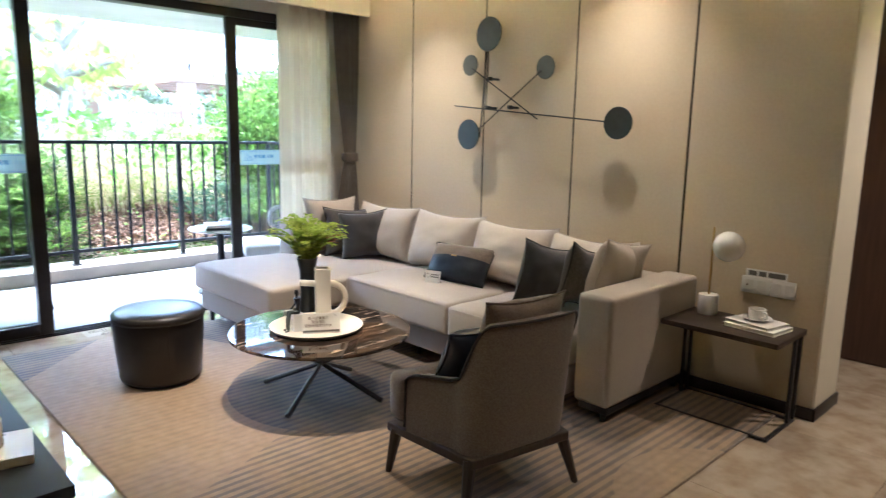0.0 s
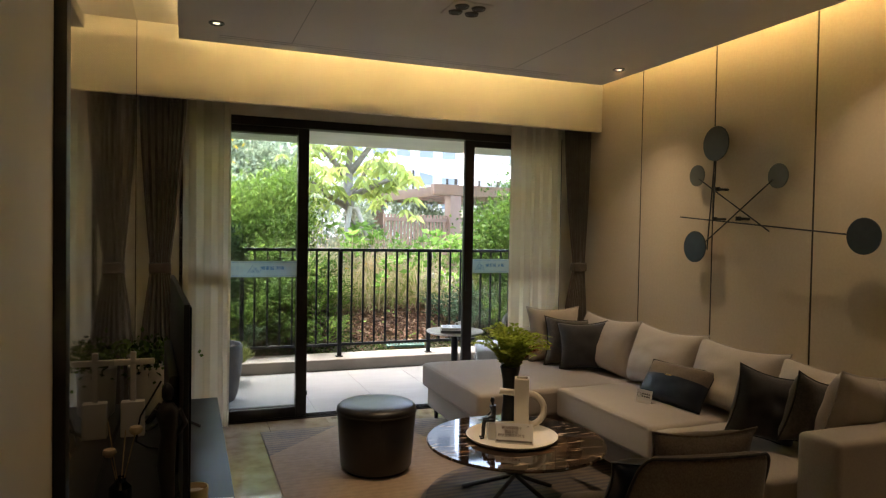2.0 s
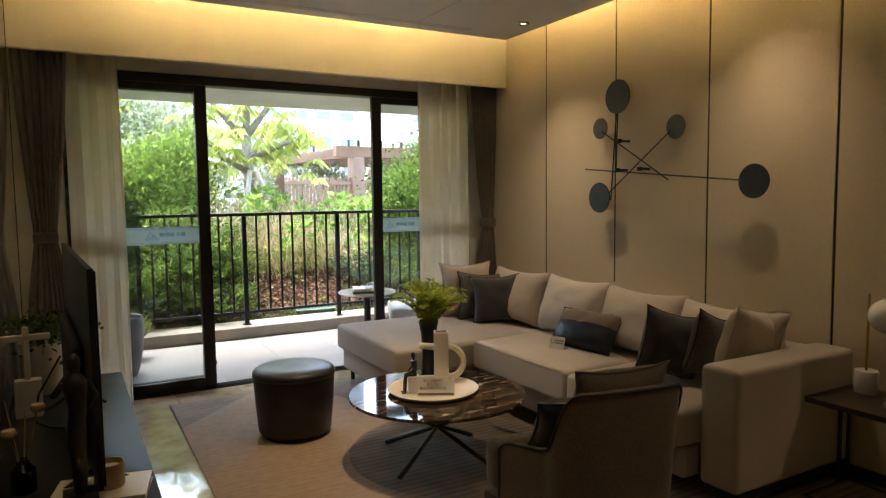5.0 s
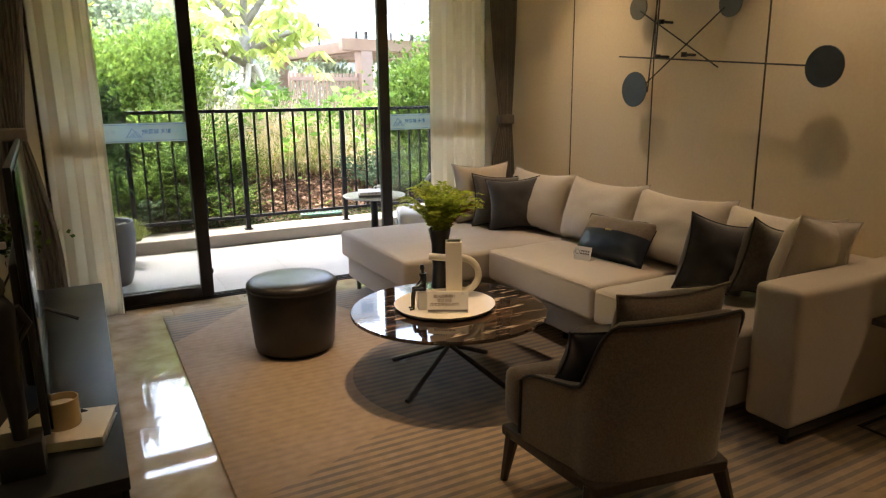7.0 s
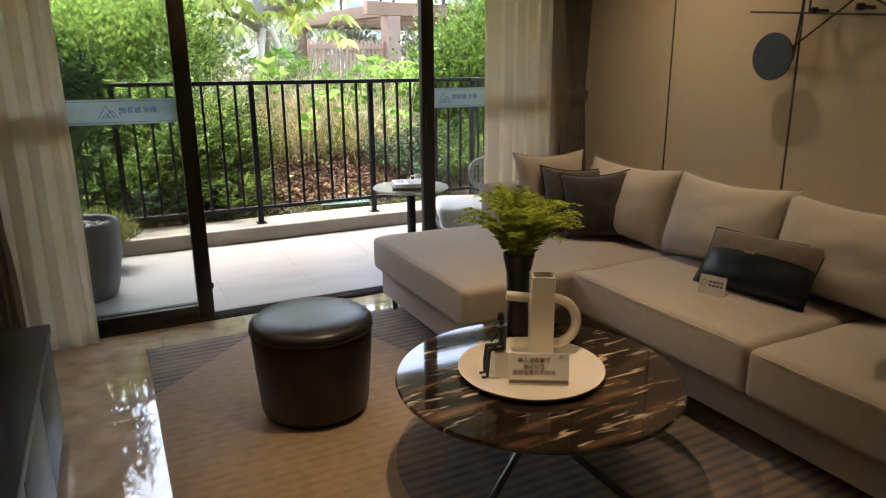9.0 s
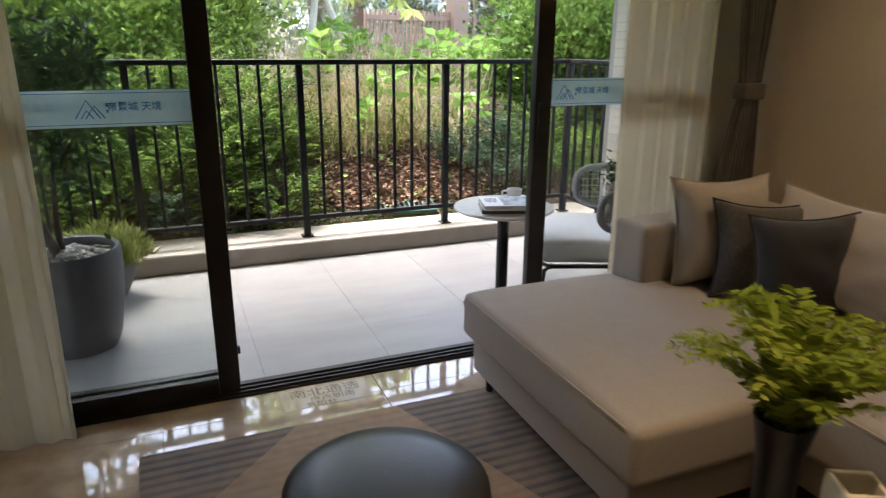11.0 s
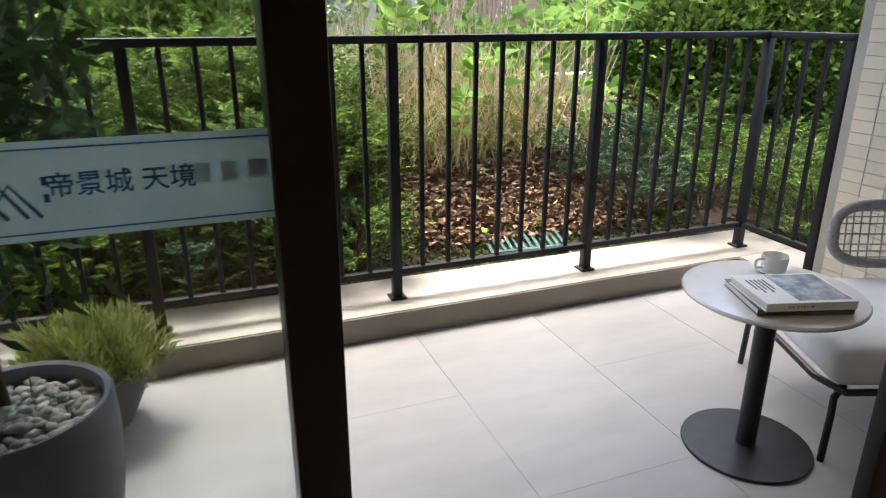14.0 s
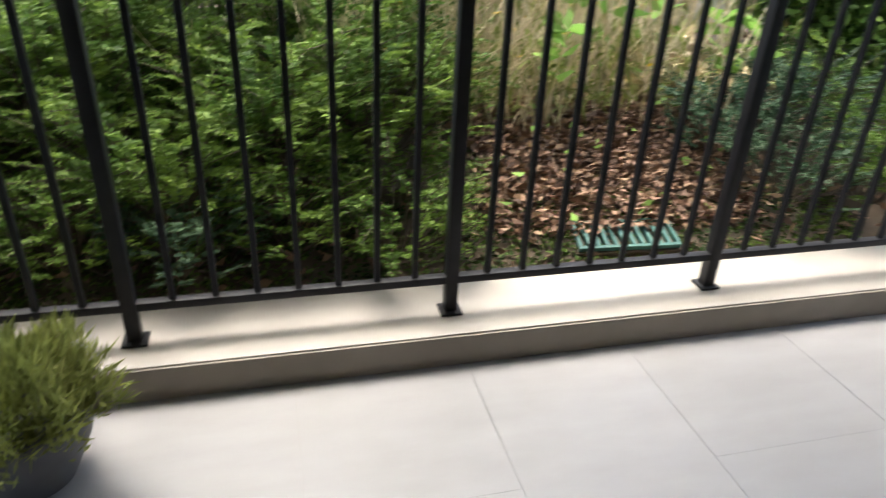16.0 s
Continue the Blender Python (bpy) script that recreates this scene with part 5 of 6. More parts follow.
def rope_chair():
    """Outdoor lounge chair, faces local +y: rope loops for arms and back round a thick white seat cushion."""
    c = thing("rope_armchair", pose(2.998, 5.407, 0.0, 0, 0, 67.8) @ Matrix.Scale(0.9, 4), "grey rope outdoor armchair with thick white cushion", "armchair")
    part("seat_cushion", box(-0.33, 0.33, -0.30, 0.34, 0.275, 0.415, 0.05, 5), M_WHITECLOTH, c, "thick white seat cushion")
    part("seat_frame", tube([(-0.31, -0.29, 0.26), (0.31, -0.29, 0.26), (0.33, 0.30, 0.262), (0.22, 0.345, 0.262), (-0.22, 0.345, 0.262), (-0.33, 0.30, 0.262)], 0.013, 8, closed=True), M_BLACKMETAL, c)
    for sx in (-1, 1):
        for y0, y1 in ((0.27, 0.33), (-0.25, -0.31)):
            part("leg", tube([(sx * 0.27, y0, 0.252), (sx * 0.31, y1 - 0.01, 0.23), (sx * 0.33, y1, 0.18), (sx * 0.335, y1 + 0.005, 0.0)], 0.0125, 8), M_BLACKMETAL, c, "black steel leg")
    def loop(fn, name):
        ring = [fn(math.cos(2 * math.pi * i / 40), math.sin(2 * math.pi * i / 40)) for i in range(40)]
        part(name, tube(ring, 0.021, 8, closed=True), M_ROPE, c, "padded grey rope loop", 180)
        bm = bmesh.new()
        for k in range(-5, 6):
            s = k / 6.0
            h = math.sqrt(1 - abs(s) ** 3.2)
            tube([fn(s, -h), fn(s, 0), fn(s, h)], 0.0032, 4, bm)
        for k in range(-3, 4):
            s = k / 4.2
            h = (1 - abs(s) ** 3.2) ** 0.5
            tube([fn(-h, s), fn(-h / 2, s), fn(0, s), fn(h / 2, s), fn(h, s)], 0.0032, 4, bm)
        part("rope_mesh", bm, M_ROPE, c, "open grey rope mesh")
    def soft(v):
        return math.copysign(abs(v) ** 0.72, v)
    for sx in (-1, 1):
        loop(lambda u, v, sx=sx: (sx * (0.355 + 0.02 * v), -0.16 + 0.20 * soft(u), 0.585 + 0.12 * soft(v)), "arm_loop")
    loop(lambda u, v: (0.32 * soft(u), -0.37 - 0.05 * v + 0.05 * abs(u), 0.63 + 0.17 * soft(v)), "back_loop")
    return c


rope_chair()
cushion(pose(3.15, 5.35, 0.376, -24, 0, -112), 0.40, 0.36, 0.15, M_WHITECLOTH, "white cushion on the rope armchair", 31, group="balcony cushions")
bouquet = thing("bouquet", pose(3.01, 5.30, 0.385, 0, 0, -60), "wrapped bouquet of dried flowers on the rope armchair", "bouquet")
wrap = part("paper_wrap", lathe([(0, -0.005), (0.012, 0), (0.035, 0.14), (0.07, 0.23), (0.066, 0.23), (0.03, 0.14), (0, 0.02)], 12), M_TAN, bouquet, "brown wrapping paper", 60)
wrap.matrix_basis = pose(0, 0, 0, -38)
rng = np.random.default_rng(41)
q = rng.normal(size=(500, 3)) * 0.045 + (0, 0.17, 0.24)
leaves("leaf_bunch", q, rng.normal(size=(500, 3)) + (0, 0.5, 0.7), 0.04, 0.014, L_DARK, bouquet)
q = rng.normal(size=(120, 3)) * 0.04 + (0.02, 0.22, 0.27)
leaves("flower_bunch", q, rng.normal(size=(120, 3)), 0.022, 0.018, M_CREAMFLOWER, bouquet)


def big_pot():
    p = thing("planter_pot", (0.472, 5.64, 0.0), "tall grey planter filled with river pebbles", "planter")
    part("pot_body", lathe([(0, 0), (0.155, 0), (0.175, 0.05), (0.205, 0.22), (0.215, 0.36), (0.212, 0.445), (0.205, 0.455), (0.192, 0.45), (0.190, 0.38), (0, 0.375)], 48), M_POT, p, "", 60)
    bm = bmesh.new()
    rng = random.Random(8)
    for i in range(330):
        a, r = rng.uniform(0, 6.283), 0.178 * math.sqrt(rng.random())
        s = rng.uniform(0.011, 0.024)
        b = bmesh.new()
        bmesh.ops.create_icosphere(b, subdivisions=1, radius=s)
        m = pose(r * math.cos(a), r * math.sin(a), 0.395 + rng.uniform(0, 0.022) + 0.02 * (1 - r / 0.18), rng.uniform(-25, 25), rng.uniform(-25, 25), rng.uniform(0, 360)) @ Matrix.Diagonal((1.25, 0.9, 0.6, 1))
        b.transform(m)
        add(bm, b)
    peb = part("pebble_fill", bm, M_PEBBLE, p, "grey and tan river pebbles", 180)
    return p


big_pot()


def branchy(owner, root, rng, height, spread, radius, levels, bm, ends, lean=(0, 0), split=3):
    """Grows tapered limbs into bm and notes where leaves start."""
    def grow(p, d, ln, r, level):
        q = p
        pts, rad = [p], [r]
        for i in range(4):
            d = (d + Vector((rng.uniform(-0.22, 0.22), rng.uniform(-0.22, 0.22), rng.uniform(0.0, 0.14)))).normalized()
            q = q + d * ln / 4
            pts.append(q)
            rad.append(r * (1 - 0.14 * (i + 1)))
        tube(pts, rad, 7, bm)
        if level == 0:
            ends.append((q, d))
            return
        for k in range(split):
            a = rng.uniform(0, 6.283)
            nd = (d * 0.75 + Vector((math.cos(a), math.sin(a), rng.uniform(0.0, 0.5))) * spread).normalized()
            grow(q, nd, ln * rng.uniform(0.55, 0.8), rad[-1] * 0.75, level - 1)
        ends.append((q, d))
    grow(Vector(root), Vector((lean[0], lean[1], 1)).normalized(), height, radius, levels)


def pot_tree():
    t = thing("small_tree", (0.437, 5.645, 0.40), "small dark-leaved tree standing in the pebble planter", "tree")
    rng = random.Random(12)
    bm, ends = bmesh.new(), []
    branchy(t, (0, 0, -0.02), rng, 0.40, 0.55, 0.022, 2, bm, ends, (-0.16, 0.02))
    branchy(t, (0.02, 0.01, -0.02), rng, 0.42, 0.55, 0.018, 2, bm, ends, (0.03, 0.05))
    part("trunk", bm, M_DARKBARK, t, "", 180)
    g = np.random.default_rng(5)
    c = np.array([e[0][:] for e in ends])
    n = 1700
    p = c[g.integers(0, len(c), n)] + g.normal(size=(n, 3)) * (0.15, 0.15, 0.11)
    keep = p[:, 0] < 0.26
    leaves("crown", p[keep], g.normal(size=(keep.sum(), 3)) + (0, 0, -0.25), 0.085, 0.022, L_DARK, t)


pot_tree()
small = thing("shrub_pot", (0.545, 6.27, 0.0), "small grey pot with a bushy yellow-green shrub", "plant")
part("pot_body", lathe([(0, 0), (0.10, 0), (0.155, 0.12), (0.165, 0.20), (0.155, 0.215), (0.145, 0.2), (0, 0.19)], 36), M_POT, small, "", 60)
g = np.random.default_rng(6)
n = 5200
d = g.normal(size=(n, 3))
d /= np.linalg.norm(d, axis=1, keepdims=True)
d[:, 2] = np.abs(d[:, 2]) * 0.75
p = d * (g.uniform(0.3, 1, n) ** 0.5)[:, None] * 0.21 * (1 + 0.25 * np.sin(d[:, :1] * 9 + d[:, 1:2] * 7)) + (0, 0, 0.19)
leaves("crown", p, d * 0.5 + g.normal(size=(n, 3)) * 0.4 + (0, 0, 0.7), 0.055, 0.0075, L_GRASS, small, "fine yellow-green sprigs")
ball = thing("clipped_shrub", (0.13, 6.15, 0.0), "dense clipped green shrub in a grey pot", "plant")
part("pot_body", lathe([(0, 0), (0.10, 0), (0.14, 0.12), (0.15, 0.20), (0.14, 0.2), (0, 0.19)], 36), M_POT, ball, "", 60)
n = 3000
d = g.normal(size=(n, 3))
d /= np.linalg.norm(d, axis=1, keepdims=True)
p = d * (g.uniform(0.55, 1, n) ** 0.5)[:, None] * 0.19 + (0, 0, 0.36)
leaves("crown", p, d + g.normal(size=(n, 3)) * 0.6, 0.024, 0.015, L_FERN, ball)


# ---- garden ----
def ground_z(x, y):
    t = min(1.0, max(0.0, (y - 6.87) / 1.25))
    return 0.085 + 0.47 * math.sin(math.pi / 2 * t) ** 1.1 + 0.03 * noise.noise(Vector((x * 1.3, y * 1.3, 0))) * (min(1, (y - 6.8) * 2) if y < 30 else 0)


bm = bmesh.new()
xs = [-400, -120, -40, -15] + [-6 + 0.4 * i for i in range(46)] + [16, 40, 120, 400]
ys = [6.868 + 0.2 * i for i in range(26)] + [13, 15, 18, 25, 45, 120, 600]
rows = [[bm.verts.new((x, y, ground_z(x, y))) for x in xs] for y in ys]
for a, b in zip(rows, rows[1:]):
    for i in range(len(xs) - 1):
        bm.faces.new((a[i], a[i + 1], b[i + 1], b[i]))
setting("ground", bm, M_SOIL, "garden soil rising behind the balcony", 180)
setting("ground_rear", box(-400, 400, -400, -3.4, -0.35, -0.3), M_SOIL, "ground behind the building")


def litter(n, x0, x1, y0, y1, size, material, name, label, seed, lift=0.02):
    g = np.random.default_rng(seed)
    x, y = g.uniform(x0, x1, n), g.uniform(y0, y1, n)
    z = np.array([ground_z(a, b) for a, b in zip(x, y)]) + g.uniform(0, lift, n)
    way = g.normal(size=(n, 3))
    way[:, 2] *= 0.3
    ob = leaves(name, np.stack([x, y, z], 1), way, size, size * 0.45, material, None, "", 0.3)
    tagged(ob, label, "leaf litter", kind="stuff")


litter(9000, 1.95, 3.15, 7.0, 8.3, 0.046, M_LITTER, "leaf_litter", "dry brown fallen leaves on the slope", 1, 0.05)
litter(5000, -2, 6, 6.9, 9.5, 0.06, M_LITTER, "leaf_litter", "scattered dry leaves under the shrubs", 2)
litter(7000, 0.2, 3.6, 6.88, 7.2, 0.03, L_FERN, "moss", "low green moss beside the kerb", 3, 0.02)

litter(9000, 1.3, 3.6, 7.7, 9.4, 0.11, M_STRAW, "straw_litter", "pale dry grass lying on the slope", 4, 0.10)
litter(1800, 1.8, 3.3, 7.0, 8.4, 0.045, M_LITTER2, "curled_leaves", "curled pale brown leaves on the slope", 5, 0.06)
litter(90, 1.6, 3.2, 7.0, 8.2, 0.06, L_BROAD, "fallen_green_leaves", "single green and yellow leaves on the litter", 6, 0.25)

grate = thing("drain_grate", pose(2.50, 6.985, ground_z(2.50, 6.985) + 0.016, 19, 0, -4), "green plastic drain grate in the moss", "drain grate")
for y in (-0.0685, 0.0685):
    part("side_bar", box(-0.21, 0.21, y - 0.0065, y + 0.0065, 0, 0.02), M_GRATE, grate)
for i in range(12):
    part("slat", box(-0.21 + i * 0.0367, -0.193 + i * 0.0367, -0.0615, 0.0615, 0.002, 0.02, 0.001, 1), M_GRATE, grate)
part("rim", box(-0.22, 0.22, -0.085, 0.085, -0.03, -0.001), M_SOIL, grate)


def bush(name, label, centre, size, n, leaf, width, material, seed, stems=14, clump=90, hollow=0.55, up=0.35, category="shrub"):
    """A shrub: thin stems from the ground and a crown of leaf clumps with gaps and an uneven outline."""
    g = np.random.default_rng(seed)
    cx, cy = centre
    base = ground_z(cx, cy)
    b = thing(name, (cx, cy, base), label, category)
    k = max(6, n // clump)
    d = g.normal(size=(k, 3))
    d /= np.linalg.norm(d, axis=1, keepdims=True)
    rad = g.uniform(hollow, 1.0, k) * (1 + 0.18 * np.sin(d[:, 0] * 5 + seed) * np.cos(d[:, 1] * 6))
    cc = d * rad[:, None] * np.array(size) / 2
    cc[:, 2] = cc[:, 2] * 0.98 + size[2] * 0.52
    ci = g.integers(0, k, n)
    sp = min(size) * 0.085 + 0.03
    p = cc[ci] + g.normal(size=(n, 3)) * sp
    p[:, 2] = np.maximum(p[:, 2], 0.02)
    way = d[ci] * 0.8 + g.normal(size=(n, 3)) * 0.7 + (0, 0, up)
    leaves("crown", p, way, leaf, width, material, b)
    bm = bmesh.new()
    for i in range(stems):
        e = cc[g.integers(0, k)]
        m = e * (0.35, 0.35, 0.5)
        tube([tuple(m * (0.3, 0.3, 0)), tuple(m), tuple(e)], [0.011, 0.008, 0.004], 5, bm)
    part("stem", bm, M_DARKBARK, b)
    return b


# tall clipped hedge on one side, in clumps
for i in range(6):
    bush("hedge_shrub", "tall leafy yellow-green hedge shrub behind the railing", (-2.1 + 0.68 * i, 8.75 + 0.12 * (i % 2)), (1.05, 1.0, 1.42 + 0.06 * (i % 3)), 9000, 0.062, 0.034, L_HEDGE, 50 + i, 8, 60, 0.6, 0.5)


def feather(label, x, y, w, h, fronds, material, seed, leaf=0.030, lean=0.55):
    """A feathery shrub: arching stems that carry pairs of narrow leaflets."""
    rng = random.Random(seed)
    b = thing("fern_shrub", (x, y, ground_z(x, y) - 0.01), label, "shrub")
    bm = bmesh.new()
    P, W, S = [], [], []
    for i in range(fronds):
        a, k = rng.uniform(0, 6.283), rng.random() ** 0.5
        low = rng.uniform(0.0, 0.55) * h
        p = Vector((math.cos(a) * k * w * 0.34, math.sin(a) * k * w * 0.34, low))
        ln = rng.uniform(0.5, 1.0) * min(0.42, h * 0.62)
        d = Vector((math.cos(a) * lean * rng.uniform(0.3, 1.5), math.sin(a) * lean * rng.uniform(0.3, 1.5), 1)).normalized()
        n = max(8, int(ln / 0.017))
        pts = [p.copy()]
        for j in range(n):
            d = (d + Vector((math.cos(a) * 0.03, math.sin(a) * 0.03, -0.045)) + Vector((rng.gauss(0, 0.09), rng.gauss(0, 0.09), rng.gauss(0, 0.04)))).normalized()
            p = p + d * ln / n
            pts.append(p.copy())
            if j > n * 0.18:
                side = d.cross(Vector((0, 0, 1)))
                side = side.normalized() if side.length > 0.05 else Vector((1, 0, 0))
                u = j / n
                for sg in (1, -1):
                    P.append(p[:])
                    W.append((side * sg + d * 0.55 + Vector((0, 0, rng.uniform(-0.2, 0.25))))[:])
                    S.append(leaf * (1.15 - 0.7 * u * u) * rng.uniform(0.8, 1.15))
        if i % 3 == 0:
            tube([(pts[0].x * 0.4, pts[0].y * 0.4, 0.0), tuple(pts[0]), tuple(pts[n // 2]), tuple(pts[-1])], [0.004, 0.003, 0.0022, 0.0012], 4, bm)
    leaves("crown", np.array(P), np.array(W), np.array(S), np.array(S) * 0.44, material, b, "", 0.1, 0.05)
    part("stem", bm, M_DARKBARK, b)


# feathery shrubs on the slope before it
for i in range(9):
    feather("feathery dark green shrub beside the kerb", -1.6 + 0.40 * i, 7.24 + 0.12 * (i % 3), 0.78, 0.62 + 0.12 * (i % 2), 210, L_FROND, 70 + i, 0.036)
for i in range(7):
    feather("taller feathery green shrub on the slope", -1.5 + 0.5 * i, 7.75 + 0.14 * (i % 2), 0.9, 0.86 + 0.08 * (i % 3), 230, L_FROND, 90 + i, 0.042)
for i in range(9):
    feather("low spreading green shrub against the kerb", -1.3 + 0.36 * i, 7.03 + 0.04 * (i % 2), 0.62, 0.34 + 0.06 * (i % 3), 150, L_FROND if i % 3 else L_FRONDBLUE, 150 + i, 0.030, 0.9)

# shrubs on the other side
for i, (x, y, w, h) in enumerate(((4.75, 8.35, 1.5, 1.45), (5.5, 8.9, 1.5, 1.45), (4.3, 8.0, 0.9, 0.95), (5.3, 7.6, 1.3, 1.35))):
    bush("round_shrub", "dense green shrub beyond the railing corner", (x, y), (w, w * 0.9, h), 14000, 0.06, 0.032, L_MID, 110 + i, 12, 60, 0.6, 0.4)
for i, (x, y) in enumerate(((3.35, 7.15), (3.75, 7.1), (4.2, 7.05), (3.6, 7.5), (4.1, 6.6), (4.4, 6.85), (3.15, 7.4), (3.9, 7.55))):
    feather("blue-green feathery shrub by the balcony corner", x, y, 0.62, 0.45 + 0.12 * (i % 3), 130, L_FROND if i % 3 else L_FRONDBLUE, 130 + i, 0.030, 0.7)


def broad(name, label, x, y, h, seed, stems=5, spread=0.28):
    """Upright stems with rosettes of broad leaves."""
    rng = random.Random(seed)
    b = thing(name, (x, y, ground_z(x, y) - 0.01), label, "shrub")
    bm = bmesh.new()
    P, W, S = [], [], []
    for i in range(stems):
        a = rng.uniform(0, 6.283)
        top = Vector((math.cos(a) * spread * rng.random(), math.sin(a) * spread * rng.random(), h * rng.uniform(0.6, 1.0)))
        mid = Vector((top.x * 0.35, top.y * 0.35, top.z * 0.5))
        tube([(0, 0, 0), mid, top], [0.009, 0.007, 0.004], 5, bm)
        for f in (0.55, 0.75, 0.9, 1.0):
            p = mid.lerp(top, max(0, (f - 0.5) * 2))
            for k in range(7 if f == 1 else 3):
                c = rng.uniform(0, 6.283)
                P.append(p[:])
                W.append((math.cos(c), math.sin(c), rng.uniform(-0.1, 0.9)))
                S.append(rng.uniform(0.10, 0.16))
    part("stem", bm, M_TWIG, b)
    leaves("crown", np.array(P), np.array(W), np.array(S), np.array(S) * 0.42, L_BROAD, b)


rng0 = random.Random(77)
for i in range(16):
    x, y = 2.1 + 2.2 * ((i * 0.37) % 1.0), 8.0 + 1.1 * ((i * 0.61) % 1.0)
    broad("broadleaf_shrub", "bright green broadleaf shrub on the slope", x, y, 0.72 + 0.25 * rng0.random(), 200 + i)
for i in range(4):
    broad("broadleaf_shrub", "young broadleaf shrub near the drain", 2.35 + 0.30 * i, 7.55 + 0.12 * (i % 3), 0.5 + 0.2 * rng0.random(), 240 + i, 2, 0.16)

twigs = bmesh.new()
rng1 = random.Random(31)
for i in range(620):
    x, y = rng1.gauss(2.2, 0.5), rng1.uniform(7.45, 9.1)
    z = ground_z(x, y)
    h = rng1.uniform(0.30, 0.85)
    dx, dy = rng1.gauss(0, 0.20), rng1.gauss(0, 0.14)
    bow = rng1.uniform(-0.06, 0.06)
    mid = (x + dx * 0.45 + bow, y + dy * 0.4, z + h * 0.5)
    tube([(x, y, z - 0.01), (x + dx * 0.15 + bow * 0.5, y + dy * 0.15, z + h * 0.25), mid, (x + dx, y + dy, z + h)], [0.004, 0.0035, 0.0028, 0.0014], 4, twigs)
    for q in range(2):
        fx, fz = rng1.gauss(0, 0.12), rng1.uniform(0.08, 0.3)
        tube([mid, (mid[0] + fx * 0.6, mid[1] + fx * 0.2, mid[2] + fz * 0.5), (mid[0] + fx, mid[1] + rng1.gauss(0, 0.06), mid[2] + fz)], [0.0022, 0.0018, 0.001], 4, twigs)
g = np.random.default_rng(44)
n = 4200
gx, gy = g.normal(2.25, 0.55, n), g.uniform(7.5, 9.2, n)
gz = np.array([ground_z(a, b) for a, b in zip(gx, gy)])
gp = np.stack([gx, gy, gz + g.uniform(0, 0.38, n) * g.uniform(0.2, 1, n)], 1)
blades = leaves("wild_grass", gp, g.normal(size=(n, 3)) * (0.45, 0.45, 0.2) + (0, 0, 0.8), g.uniform(0.12, 0.30, n), 0.014, L_GRASS, None, "", 0.2, 0.3)
tagged(blades, "straggly yellow-green grass among dry stems", "grass", kind="stuff")
tagged(part("dry_twigs", twigs, M_TWIG), "thicket of dry tan stems on the slope", "twigs", kind="stuff")
litter(150, 1.0, 3.0, 7.6, 8.6, 0.045, L_YELLOW, "yellow_petals", "yellow fallen blossoms among the shrubs", 9, 0.5)

# tree with big compound leaves, held by poles
TX, TY = 2.36, 9.2
tree = thing("umbrella_tree", (TX, TY, ground_z(TX, TY)), "young tree with large drooping yellow-green leaf fans", "tree")
rng = random.Random(19)
bm = tube([(0, 0, -0.05), (0.02, 0, 0.9), (-0.02, 0, 1.62)], [0.085, 0.075, 0.065], 10)
limbs = [((-0.02, 0, 1.6), (0.04, 0, 2.3), (-0.02, 0.05, 3.2)), ((-0.02, 0, 1.6), (0.32, 0.02, 2.05), (0.55, 0, 2.7)), ((-0.02, 0, 1.55), (-0.35, 0.02, 1.95), (-0.75, -0.05, 2.35)),
         ((0, 0, 1.3), (0.4, -0.2, 1.5), (0.75, -0.2, 1.65)), ((0, 0, 1.15), (-0.35, -0.25, 1.3), (-0.6, -0.3, 1.5)), ((0, 0, 1.2), (0.2, 0.3, 1.5), (0.5, 0.4, 2.0))]
for l in limbs:
    tube(l, [0.05, 0.035, 0.018], 8, bm)
part("trunk", bm, M_BARK, tree, "grey trunk with forked limbs", 180)
P, W, S = [], [], []
for l in limbs:
    for i in range(32):
        a, b = Vector(l[1]), Vector(l[2])
        c = a.lerp(b, rng.random()) + Vector((rng.gauss(0, 0.24), rng.gauss(0, 0.24), rng.gauss(-0.02, 0.24)))
        for k in range(8):
            t = 2 * math.pi * k / 8 + rng.random() * 0.4
            P.append(c[:])
            W.append((math.cos(t), math.sin(t), -0.55 + rng.uniform(-0.2, 0.2)))
            S.append(rng.uniform(0.13, 0.21))
leaves("crown", np.array(P), np.array(W), np.array(S), np.array(S) * 0.36, L_BIG, tree, "", 0.1, 0.25)
props = thing("tree_props", (TX, TY - 0.05, ground_z(TX, TY)), "three weathered wooden poles propping the young tree", "tree support")
for dx, dy in ((-0.34, -0.75), (0.40, -0.70), (0.05, 0.45)):
    part("pole", tube([(dx, dy, -0.05), (dx * 0.05 + 0.05 * (dx > 0), dy * 0.05 - 0.08, 1.15)], 0.036, 8), M_STAKE, props)
part("tie", tube(arc((0, 0, 1.05), 0.11, 0, 360, 16, "xy")[:-1], 0.012, 6, closed=True), M_STAKE, props)


def leafy_tree(x, y, h, r, material, seed, label, leaf=0.16, n=5200, trunk=0.12):
    rng = random.Random(seed)
    t = thing("background_tree", (x, y, ground_z(x, y) - 0.02), label, "tree", "trees behind the garden")
    bm, ends = bmesh.new(), []
    branchy(t, (0, 0, 0), rng, h * 0.42, 0.75, trunk, 2, bm, ends, (rng.uniform(-0.1, 0.1), 0), 4)
    part("trunk", bm, M_BARK, t, "", 180)
    g = np.random.default_rng(seed)
    c = np.array([e[0][:] for e in ends])
    p = c[g.integers(0, len(c), n)] + g.normal(size=(n, 3)) * (r * 0.25, r * 0.25, r * 0.2)
    leaves("crown", p, g.normal(size=(n, 3)) + (0, 0, -0.2), leaf, leaf * 0.5, material, t)


